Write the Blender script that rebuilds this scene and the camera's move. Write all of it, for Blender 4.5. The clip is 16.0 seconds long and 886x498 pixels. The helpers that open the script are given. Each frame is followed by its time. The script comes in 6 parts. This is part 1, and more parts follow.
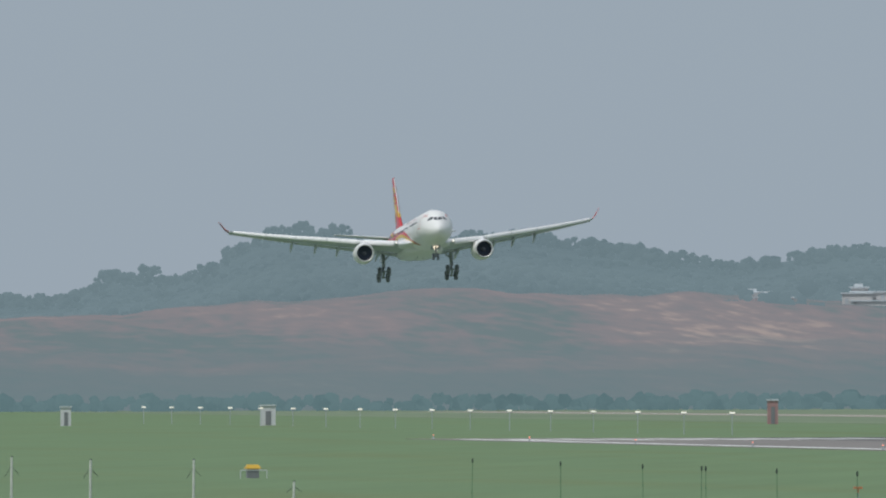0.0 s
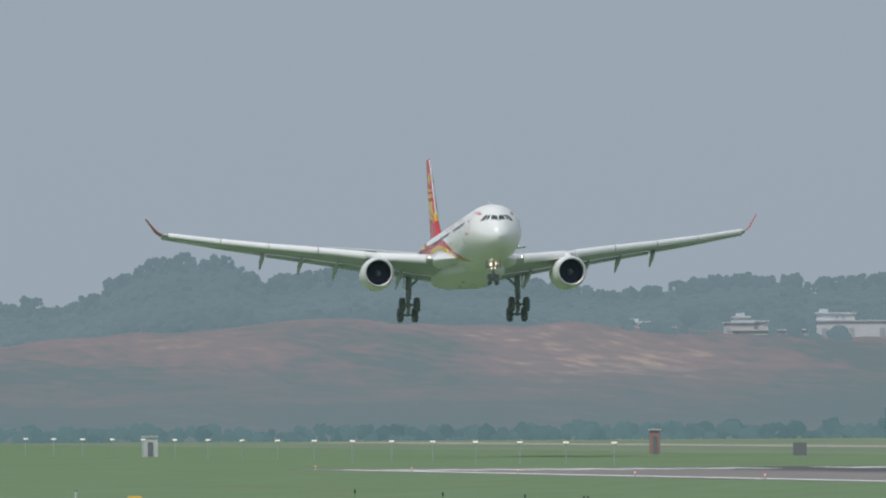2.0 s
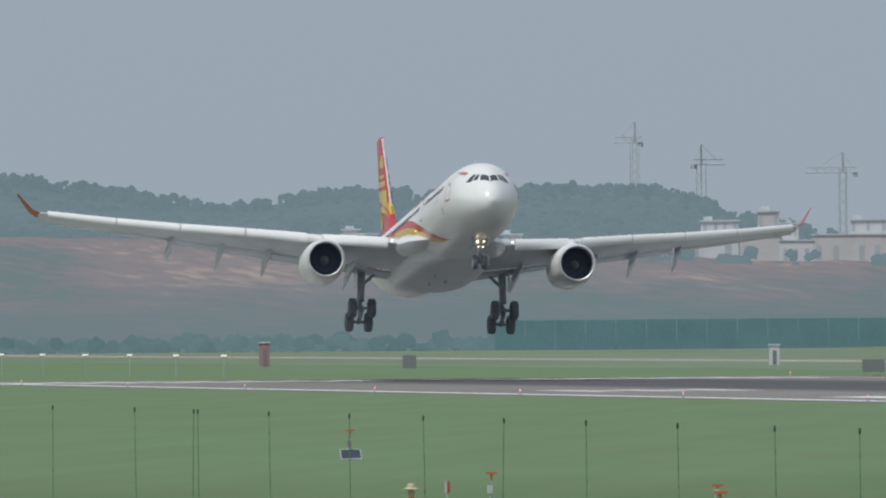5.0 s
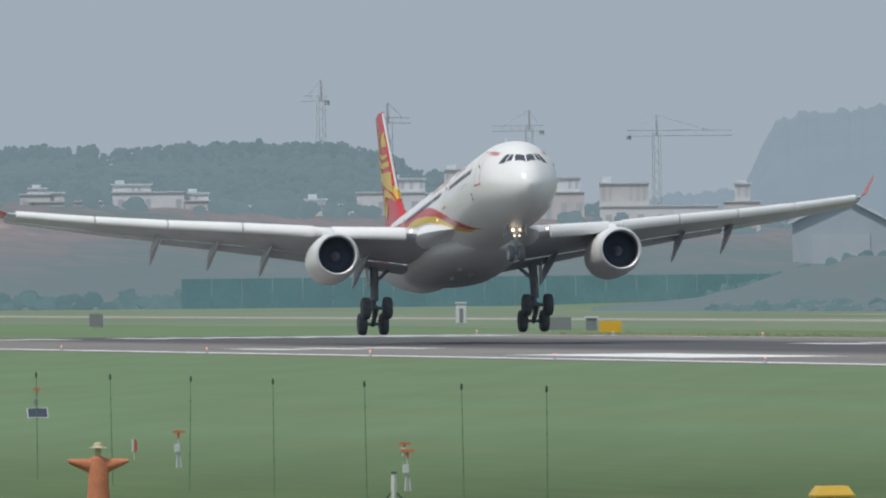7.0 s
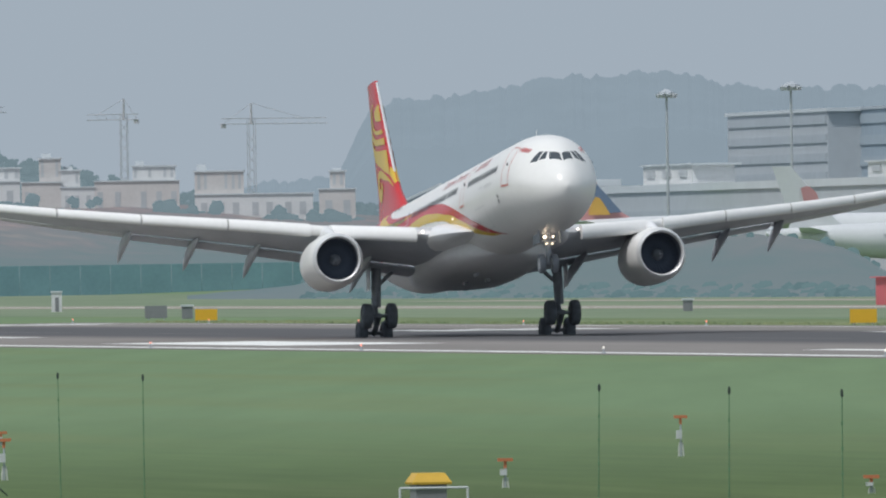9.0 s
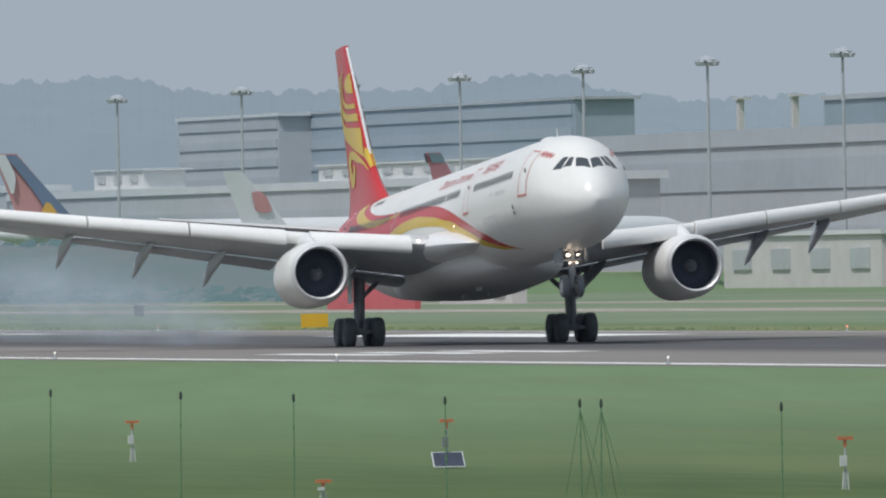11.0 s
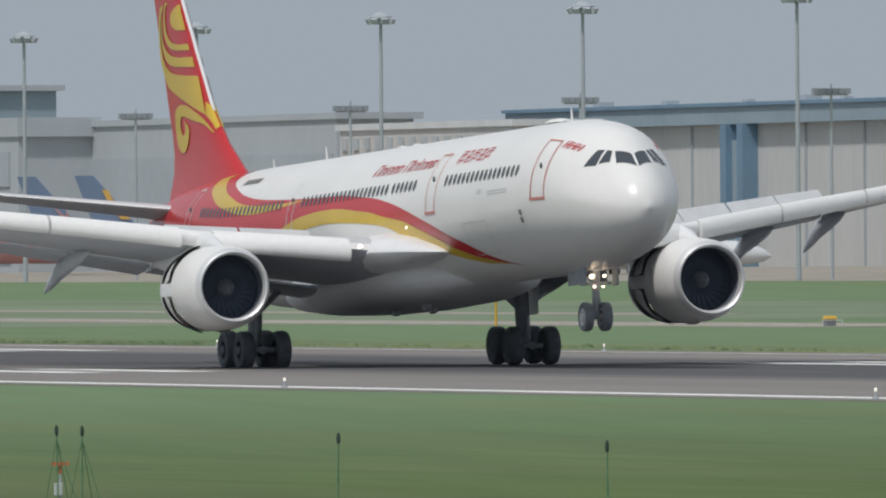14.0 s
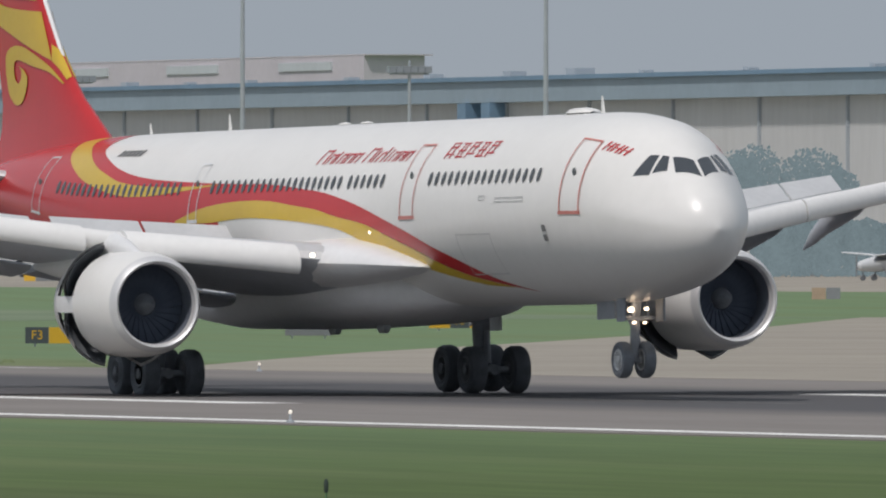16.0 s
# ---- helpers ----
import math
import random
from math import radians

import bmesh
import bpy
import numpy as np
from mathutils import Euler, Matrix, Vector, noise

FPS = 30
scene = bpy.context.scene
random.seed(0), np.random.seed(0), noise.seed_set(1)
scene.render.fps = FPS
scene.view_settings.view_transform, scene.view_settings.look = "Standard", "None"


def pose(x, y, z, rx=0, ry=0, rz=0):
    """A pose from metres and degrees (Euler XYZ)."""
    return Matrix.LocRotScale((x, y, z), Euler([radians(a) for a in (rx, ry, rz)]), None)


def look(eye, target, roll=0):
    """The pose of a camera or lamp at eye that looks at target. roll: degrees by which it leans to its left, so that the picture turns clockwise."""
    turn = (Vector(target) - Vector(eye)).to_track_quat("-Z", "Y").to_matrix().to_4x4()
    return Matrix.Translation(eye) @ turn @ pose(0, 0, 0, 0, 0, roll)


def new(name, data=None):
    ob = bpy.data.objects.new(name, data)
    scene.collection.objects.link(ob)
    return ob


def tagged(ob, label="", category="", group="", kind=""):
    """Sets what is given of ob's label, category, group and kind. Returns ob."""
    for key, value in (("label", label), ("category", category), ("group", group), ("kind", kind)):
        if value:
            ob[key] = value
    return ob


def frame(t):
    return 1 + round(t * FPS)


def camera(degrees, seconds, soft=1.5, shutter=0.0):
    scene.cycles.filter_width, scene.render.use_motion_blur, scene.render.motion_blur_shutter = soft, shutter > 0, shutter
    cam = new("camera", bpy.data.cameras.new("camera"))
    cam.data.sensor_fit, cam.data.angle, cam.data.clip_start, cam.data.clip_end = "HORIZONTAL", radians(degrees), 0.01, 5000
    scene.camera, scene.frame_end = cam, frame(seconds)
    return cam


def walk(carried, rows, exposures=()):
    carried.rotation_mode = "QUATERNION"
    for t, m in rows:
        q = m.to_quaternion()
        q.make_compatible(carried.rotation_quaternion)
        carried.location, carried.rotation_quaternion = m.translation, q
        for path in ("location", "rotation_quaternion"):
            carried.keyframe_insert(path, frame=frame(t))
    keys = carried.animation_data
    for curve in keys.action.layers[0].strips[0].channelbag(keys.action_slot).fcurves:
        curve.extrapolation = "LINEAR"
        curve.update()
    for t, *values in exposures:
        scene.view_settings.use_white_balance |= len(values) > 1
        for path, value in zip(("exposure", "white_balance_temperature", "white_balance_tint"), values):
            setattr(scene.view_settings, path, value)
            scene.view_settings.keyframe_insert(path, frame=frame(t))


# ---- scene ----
EYE = Vector((0, 0, 4.28))
cam = camera(2.92, 16.0, soft=2.1)
# seconds, bearing clockwise from +y, tilt, roll (degrees)
VIEW = [
    (0, 6.705, 0.443, -0.178), (0.5, 6.953, 0.406, -0.23), (1, 7.04, 0.461, -0.318), (1.5, 7.093, 0.533, -0.398), (2, 7.096, 0.542, -0.373),
    (2.5, 7.332, 0.598, -0.309), (3, 7.549, 0.495, -0.094), (3.5, 7.694, 0.383, 0.181), (4, 7.844, 0.297, 0.006), (4.5, 8.073, 0.311, -0.212),
    (5, 8.381, 0.246, -0.437), (7.3, 9.623, 0.085, -0.654), (7.5, 9.78, 0.084, -0.75), (8, 10.139, 0.074, -0.726), (8.5, 10.484, 0.086, -0.951),
    (8.7, 10.584, 0.066, -0.923), (10.8, 12.317, 0.034, -0.947), (11, 12.555, 0.032, -1.027), (11.5, 13.106, 0.036, -1.108),
    (12, 13.659, 0.039, -1.078), (12.5, 14.368, 0.029, -0.848), (13, 15.222, -0.053, -0.876), (13.5, 15.974, -0.058, -0.821),
    (14, 16.697, 0.016, -0.414), (14.5, 17.654, 0.026, -0.184), (15, 18.651, 0.046, -0.021), (15.5, 19.789, 0.054, 0.029), (16, 21.081, 0.02, 0.028),
]
# seconds, x, y, height of the wheels, bank, pitch, yaw (degrees)
FLIGHT = [
    (0, 314.03, 2705.12, 21.62, 1.94, 4.13, -0.21), (0.5, 288.46, 2422.58, 19.04, 1.26, 3.97, -0.38), (1, 261.07, 2155.8, 17.55, 0.6, 3.67, -0.56),
    (1.5, 235.84, 1914.47, 16.01, 0.37, 3.9, -0.6), (2, 211.11, 1680.14, 14.5, 0.12, 4.65, -0.61), (2.5, 188.22, 1460.32, 12.02, 0.57, 5.56, -0.72),
    (3, 188.22, 1425.26, 10.04, 0.81, 6.48, -0.67), (3.5, 188.22, 1390.21, 8.55, -0.47, 6.5, -0.65), (4, 188.22, 1355.85, 7.11, -1.34, 6.96, -0.48),
    (4.5, 188.22, 1320.13, 5.89, -1.21, 7.57, -0.3), (5, 188.22, 1283.61, 4.95, -1.41, 7.45, -0.21), (7.3, 188.22, 1108.46, 1.81, 0.72, 7.53, -0.29),
    (7.5, 188.22, 1093.85, 1.66, 0.67, 7.53, -0.36), (8, 188.22, 1056.52, 1.28, 0.54, 7.53, -0.59), (8.5, 188.22, 1020.23, 1.09, 0.2, 6.84, -0.46),
    (8.7, 188.22, 1005.95, 1.01, 0.16, 6.56, -0.34), (10.8, 188.22, 854.11, 0.31, 0.39, 4.5, -0.89), (11, 188.22, 840.29, 0.28, 0.19, 4.63, -0.81),
    (11.5, 188.22, 805.17, 0.12, 0.69, 4.43, -0.66), (12, 188.22, 770.79, 0, 0.64, 3.92, -0.17), (12.5, 188.22, 736.78, 0, 0.43, 3.76, 0.01),
    (13, 188.22, 702.95, 0, 0.57, 4.06, 0.64), (13.5, 188.22, 668.72, 0, -0.01, 3.37, 0.76), (14, 188.22, 634.63, 0, 0.46, 3.17, 0.96),
    (14.5, 188.22, 600.29, 0, 0.6, 2.96, 1.09), (15, 188.22, 566.25, 0, 0.54, 2.63, 1.02), (15.5, 188.22, 532.31, 0, 0.65, 1.95, 0.89),
    (16, 188.22, 498.75, 0, 0.5, 1.53, 0.74),
]


def aim(bearing, tilt, roll):
    b, e = radians(bearing), radians(tilt)
    return look(EYE, EYE + Vector((math.sin(b) * math.cos(e), math.cos(b) * math.cos(e), math.sin(e))), roll)


walk(cam, [(t, aim(b, e, r)) for t, b, e, r in VIEW], [(0, 0, 6380, 10), (5, 0, 6400, 10), (8, 0.15, 6420, 11), (11.5, 0.13, 6450, 11), (12.5, 0.05, 6520, 11), (14.5, 0, 6620, 12), (16, -0.06, 6700, 14)])

# ---- world, sun ----
SUN_UP, SUN_BEARING = 58, 235
world = bpy.data.worlds.new("hazy_sky")
scene.world = world
world.use_nodes = True
wt = world.node_tree
sky = wt.nodes.new("ShaderNodeTexSky")
sky.sky_type, sky.sun_disc = "NISHITA", False
sky.sun_elevation, sky.sun_rotation = radians(SUN_UP), radians(SUN_BEARING)
sky.air_density, sky.dust_density, sky.ozone_density = 1.0, 4.0, 1.5
dim = wt.nodes.new("ShaderNodeVectorMath")
dim.operation = "SCALE"
dim.inputs["Scale"].default_value = 0.05
veil = wt.nodes.new("ShaderNodeMix")
veil.data_type = "RGBA"
veil.inputs[0].default_value = 0.88
veil.inputs[7].default_value = (0.364, 0.430, 0.492, 1)
wt.links.new(sky.outputs[0], dim.inputs[0])
wt.links.new(dim.outputs[0], veil.inputs[6])
wt.links.new(veil.outputs[2], wt.nodes["Background"].inputs["Color"])
wt.nodes["Background"].inputs["Strength"].default_value = 1.0
sun = bpy.data.lights.new("sun", "SUN")
sun.energy, sun.angle, sun.color = 2.1, radians(4), (1.0, 0.975, 0.95)
b, e = radians(SUN_BEARING), radians(SUN_UP)
new("sun", sun).matrix_world = look(Vector((0, 0, 50)) + 50 * Vector((math.sin(b) * math.cos(e), math.cos(b) * math.cos(e), math.sin(e))), (0, 0, 50))


# ---- materials ----
def mat(name, color, rough=0.5, metal=0.0, vary=0.12, scale=1.0, bump=0.0, emit=None, spec=0.5, tint=None, stretch=(1, 1, 1), island=0.0, glow=0.0, flat=False):
    m = bpy.data.materials.new(name)
    m.use_nodes = True
    nt = m.node_tree
    bs = nt.nodes["Principled BSDF"]
    bs.inputs["Roughness"].default_value, bs.inputs["Metallic"].default_value = rough, metal
    bs.inputs["Specular IOR Level"].default_value = spec
    if emit:
        bs.inputs["Emission Color"].default_value, bs.inputs["Emission Strength"].default_value = (*emit[:3], 1), emit[3]
    bs.inputs["Base Color"].default_value = (*color, 1)
    if vary > 0:
        tc = nt.nodes.new("ShaderNodeTexCoord")
        mp = nt.nodes.new("ShaderNodeMapping")
        mp.inputs["Scale"].default_value = stretch
        nt.links.new(tc.outputs["Object"], mp.inputs[0])
        fac = None
        for k, (s, wgt) in enumerate(((scale, 0.6), (scale * 9, 0.4))):
            n = nt.nodes.new("ShaderNodeTexNoise")
            n.inputs["Scale"].default_value, n.inputs["Detail"].default_value = s, 5
            nt.links.new(mp.outputs[0], n.inputs["Vector"])
            mm = nt.nodes.new("ShaderNodeMath")
            mm.operation = "MULTIPLY_ADD"
            mm.inputs[1].default_value = wgt
            nt.links.new(n.outputs["Fac"], mm.inputs[0])
            if fac is None:
                mm.inputs[2].default_value = 0.0
            else:
                nt.links.new(fac, mm.inputs[2])
            fac = mm.outputs[0]
        if island:
            g = nt.nodes.new("ShaderNodeNewGeometry")
            mi = nt.nodes.new("ShaderNodeMath")
            mi.operation = "MULTIPLY_ADD"
            nt.links.new(g.outputs["Random Per Island"], mi.inputs[0])
            mi.inputs[1].default_value = island
            nt.links.new(fac, mi.inputs[2])
            fac = mi.outputs[0]
        rp = nt.nodes.new("ShaderNodeValToRGB")
        lo, hi = [c * (1 - vary) for c in color], [min(1, c * (1 + vary)) for c in color]
        if tint:
            lo = tint
        rp.color_ramp.elements[0].position, rp.color_ramp.elements[1].position = 0.32, 0.68
        rp.color_ramp.elements[0].color, rp.color_ramp.elements[1].color = (*lo, 1), (*hi, 1)
        nt.links.new(fac, rp.inputs[0])
        nt.links.new(rp.outputs[0], bs.inputs["Base Color"])
        # glow feeds the colour to emission; flat leaves the surface almost unlit
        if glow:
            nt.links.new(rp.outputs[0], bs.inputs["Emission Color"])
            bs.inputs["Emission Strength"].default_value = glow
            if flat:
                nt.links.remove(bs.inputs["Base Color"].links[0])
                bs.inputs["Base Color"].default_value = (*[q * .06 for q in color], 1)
        if bump:
            bp = nt.nodes.new("ShaderNodeBump")
            bp.inputs["Strength"].default_value, bp.inputs["Distance"].default_value = bump, 0.05
            nt.links.new(fac, bp.inputs["Height"])
            nt.links.new(bp.outputs[0], bs.inputs["Normal"])
    return m


def mown_grass():
    """Darker on the camera's side of the airfield; distance haze is put into the paler colour towards the threshold."""
    m = mat("mown_grass", (0.094, 0.136, 0.050), 0.95, 0, 0.26, 0.09, 0, spec=0.1, tint=(0.068, 0.102, 0.040), stretch=(1, 0.12, 1))
    nt = m.node_tree
    bs = nt.nodes["Principled BSDF"]
    base = bs.inputs["Base Color"].links[0].from_socket
    tc = nt.nodes.new("ShaderNodeTexCoord")
    sx = nt.nodes.new("ShaderNodeSeparateXYZ")
    nt.links.new(tc.outputs["Object"], sx.inputs[0])
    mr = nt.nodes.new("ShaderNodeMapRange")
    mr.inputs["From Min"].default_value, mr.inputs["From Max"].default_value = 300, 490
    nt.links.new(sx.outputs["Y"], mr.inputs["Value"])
    pat = nt.nodes.new("ShaderNodeTexNoise")
    pat.inputs["Scale"].default_value, pat.inputs["Detail"].default_value = 0.10, 6
    mp = nt.nodes.new("ShaderNodeMapping")
    mp.inputs["Scale"].default_value = (1, 0.1, 1)
    nt.links.new(tc.outputs["Object"], mp.inputs[0])
    nt.links.new(mp.outputs[0], pat.inputs["Vector"])
    dry = nt.nodes.new("ShaderNodeMapRange")
    dry.inputs["From Min"].default_value, dry.inputs["From Max"].default_value = 0.48, 0.7
    dry.inputs["To Max"].default_value = 0.55
    nt.links.new(pat.outputs["Fac"], dry.inputs["Value"])
    # distance haze put into the colour: paler green farther along y
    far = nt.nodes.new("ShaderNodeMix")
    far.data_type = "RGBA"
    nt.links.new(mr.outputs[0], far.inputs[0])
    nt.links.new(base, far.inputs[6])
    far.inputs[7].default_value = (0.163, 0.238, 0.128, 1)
    tan = nt.nodes.new("ShaderNodeMix")
    tan.data_type = "RGBA"
    nt.links.new(dry.outputs[0], tan.inputs[0])
    nt.links.new(far.outputs[2], tan.inputs[6])
    tan.inputs[7].default_value = (0.172, 0.206, 0.098, 1)
    fine = nt.nodes.new("ShaderNodeTexNoise")
    fine.inputs["Scale"].default_value, fine.inputs["Detail"].default_value, fine.inputs["Roughness"].default_value = 0.35, 8, 0.6
    mq = nt.nodes.new("ShaderNodeMapping")
    mq.vector_type = "TEXTURE"
    mq.inputs["Rotation"].default_value, mq.inputs["Scale"].default_value = (0, 0, radians(-12)), (1, 30, 1)
    nt.links.new(tc.outputs["Object"], mq.inputs[0])
    nt.links.new(mq.outputs[0], fine.inputs["Vector"])
    shade = nt.nodes.new("ShaderNodeMapRange")
    shade.inputs["From Min"].default_value, shade.inputs["From Max"].default_value = 0.3, 0.7
    shade.inputs["To Min"].default_value, shade.inputs["To Max"].default_value = 0.94, 1.06
    nt.links.new(fine.outputs["Fac"], shade.inputs["Value"])
    mul = nt.nodes.new("ShaderNodeVectorMath")
    mul.operation = "SCALE"
    nt.links.new(tan.outputs[2], mul.inputs[0])
    nt.links.new(shade.outputs[0], mul.inputs["Scale"])
    nt.links.new(mul.outputs[0], bs.inputs["Base Color"])
    return m


GRASS = mown_grass()
GRASS_B = mat("rough_grass", (0.19, 0.21, 0.11), 0.95, 0, 0.25, 0.05, 0, spec=0.1, tint=(0.10, 0.16, 0.08), stretch=(1, 0.3, 1))
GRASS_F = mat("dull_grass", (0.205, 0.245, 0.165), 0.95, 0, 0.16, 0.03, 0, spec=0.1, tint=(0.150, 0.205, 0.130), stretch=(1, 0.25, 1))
CONCRETE = mat("concrete", (0.34, 0.31, 0.262), 0.9, 0, 0.15, 0.06, 0, spec=0.2)
LINE = mat("line_paint", (0.82, 0.82, 0.79), 0.8, 0, 0.18, 0.4, 0, spec=0.2)
WORN = mat("rubbered_line_paint", (0.16, 0.16, 0.16), 0.85, 0, 0.25, 0.3, 0, spec=0.2)
WHITE = mat("white_gloss_paint", (0.84, 0.83, 0.805), 0.30, 0, 0.03, 0.35, 0)
GREYP = mat("pale_grey_paint", (0.80, 0.805, 0.81), 0.35, 0, 0.06, 0.4, 0)
WINGT = mat("wing_grey_paint", (0.56, 0.57, 0.58), 0.38, 0, 0.1, 0.5, 0)
UNDER = mat("underside_grey_paint", (0.50, 0.53, 0.57), 0.5, 0, 0.12, 0.6, 0)
SLAT = mat("slat_paint", (0.80, 0.80, 0.79), 0.62, 0, 0.05, 0.5, 0, spec=0.3)
TIP = mat("winglet_paint", (0.45, 0.10, 0.095), 0.4, 0, 0.08, 0.6, 0)
RED = mat("red_paint", (0.58, 0.030, 0.035), 0.25, 0, 0.05, 0.4, 0)
YELLOW = mat("yellow_paint", (0.69, 0.46, 0.05), 0.25, 0, 0.05, 0.4, 0)
CHROME = mat("polished_lip", (0.74, 0.74, 0.74), 0.48, 0.4, 0.04, 2, 0)
# DARK, TYRE and STRUT are lifted tones: haze put into their base colours
DARK = mat("dark_metal", (0.18, 0.195, 0.215), 0.65, 0.0, 0.25, 2, 0)
FAN = mat("fan_blades", (0.12, 0.138, 0.17), 0.9, 0.0, 0.2, 3, 0)
BLADE = mat("fan_blade_metal", (0.075, 0.09, 0.12), 0.9, 0.0, 0.2, 3, 0, spec=0.1)
TYRE = mat("tyre_rubber", (0.17, 0.187, 0.21), 0.9, 0, 0.25, 3, 0)
STRUT = mat("gear_steel", (0.32, 0.345, 0.38), 0.6, 0.0, 0.2, 3, 0)
HUB = mat("wheel_hub", (0.70, 0.71, 0.71), 0.45, 0.2, 0.15, 4, 0)
PANE = mat("cabin_glass", (0.095, 0.105, 0.115), 0.15, 0, 0.1, 2, 0)
SCREEN = mat("windscreen_glass", (0.07, 0.08, 0.092), 0.06, 0, 0.1, 1, 0)
SEAM = mat("red_outline", (0.62, 0.22, 0.19), 0.4, 0, 0.08, 2, 0)
JOINT = mat("panel_gap", (0.22, 0.22, 0.22), 0.6, 0, 0.1, 2, 0)
PANEL = mat("panel_outline", (0.58, 0.58, 0.57), 0.4, 0, 0.1, 2, 0)
LAMP = mat("landing_lamp", (1, 0.9, 0.8), 0.3, 0, 0, emit=(1.0, 0.78, 0.55, 4.5))
LAMP_B = mat("wing_lamp", (1, 0.95, 0.85), 0.3, 0, 0, emit=(1.0, 0.9, 0.72, 3))
REDLAMP = mat("red_lamp", (0.9, 0.2, 0.1), 0.3, 0, 0, emit=(1.0, 0.35, 0.25, 1.1))
WARMLAMP = mat("white_edge_lamp", (1, 0.95, 0.85), 0.3, 0, 0, emit=(1.0, 0.92, 0.8, .5))


def runway_paving():
    m = mat("grooved_asphalt", (0.238, 0.218, 0.202), 0.85, 0, 0.15, 0.12, 0, spec=0.25, stretch=(1, 0.12, 1))
    nt = m.node_tree
    bs = nt.nodes["Principled BSDF"]
    base = bs.inputs["Base Color"].links[0].from_socket
    tc = nt.nodes.new("ShaderNodeTexCoord")
    sx = nt.nodes.new("ShaderNodeSeparateXYZ")
    nt.links.new(tc.outputs["Object"], sx.inputs[0])
    n = nt.nodes.new("ShaderNodeTexNoise")
    n.inputs["Scale"].default_value = 0.05
    off = nt.nodes.new("ShaderNodeMath")
    off.operation = "MULTIPLY_ADD"
    nt.links.new(n.outputs["Fac"], off.inputs[0])
    off.inputs[1].default_value = 10
    nt.links.new(sx.outputs["X"], off.inputs[2])
    ab = nt.nodes.new("ShaderNodeMath")
    ab.operation = "ABSOLUTE"
    sub = nt.nodes.new("ShaderNodeMath")
    sub.operation = "SUBTRACT"
    nt.links.new(off.outputs[0], sub.inputs[0])
    sub.inputs[1].default_value = 188.2 + 9
    nt.links.new(sub.outputs[0], ab.inputs[0])
    mr = nt.nodes.new("ShaderNodeMapRange")
    mr.inputs["From Min"].default_value, mr.inputs["From Max"].default_value = 11, 19
    mr.inputs["To Min"].default_value, mr.inputs["To Max"].default_value = 0.9, 0.0
    nt.links.new(ab.outputs[0], mr.inputs["Value"])
    mx = nt.nodes.new("ShaderNodeMix")
    mx.data_type = "RGBA"
    nt.links.new(mr.outputs[0], mx.inputs[0])
    nt.links.new(base, mx.inputs[6])
    mx.inputs[7].default_value = (0.085, 0.085, 0.09, 1)
    nt.links.new(mx.outputs[2], bs.inputs["Base Color"])
    return m


RUNWAY = runway_paving()


# ---- mesh helpers ----
def part(name, bm, material, parent=None, label="", smooth=True, angle=0.6):
    me = bpy.data.meshes.new(name)
    bmesh.ops.recalc_face_normals(bm, faces=bm.faces)
    if smooth:
        for f in bm.faces:
            f.smooth = True
        for ed in bm.edges:
            if len(ed.link_faces) == 2 and ed.calc_face_angle(0) > angle:
                ed.smooth = False
    bm.to_mesh(me)
    bm.free()
    for mm in (material if isinstance(material, (list, tuple)) else [material]):
        me.materials.append(mm)
    ob = new(name, me)
    if parent:
        ob.parent = parent
    if label:
        ob["label"] = label
    return ob


def box(bm, x0, x1, y0, y1, z0, z1, m=None):
    vs = [bm.verts.new((x, y, z)) for x in (x0, x1) for y in (y0, y1) for z in (z0, z1)]
    if m is not None:
        for v in vs:
            v.co = m @ v.co
    for q in ((0, 1, 3, 2), (4, 6, 7, 5), (0, 4, 5, 1), (2, 3, 7, 6), (0, 2, 6, 4), (1, 5, 7, 3)):
        bm.faces.new([vs[i] for i in q])
    return vs


def rings(bm, loops, closed=True, cap=True):
    vv = [[bm.verts.new(p) for p in lp] for lp in loops]
    n = len(vv[0])
    for a, bb in zip(vv, vv[1:]):
        for i in range(n if closed else n - 1):
            j = (i + 1) % n
            bm.faces.new((a[i], a[j], bb[j], bb[i]))
    if cap:
        bm.faces.new(vv[0])
        bm.faces.new(vv[-1][::-1])
    return vv


def rod(bm, p, q, r0, r1=None, n=10):
    p, q = Vector(p), Vector(q)
    r1 = r0 if r1 is None else r1
    m = (q - p).to_track_quat("Z", "Y").to_matrix()
    rings(bm, [[c + m @ Vector((r * math.cos(2 * math.pi * i / n), r * math.sin(2 * math.pi * i / n), 0)) for i in range(n)] for c, r in ((p, r0), (q, r1))])


def lathe(bm, prof, axis, n=32, cap=True):
    """prof: (along, radius) pairs; axis: a matrix that takes x to the axis."""
    rings(bm, [[axis @ Vector((a, r * math.cos(2 * math.pi * i / n), r * math.sin(2 * math.pi * i / n))) for i in range(n)] for a, r in prof], cap=cap)


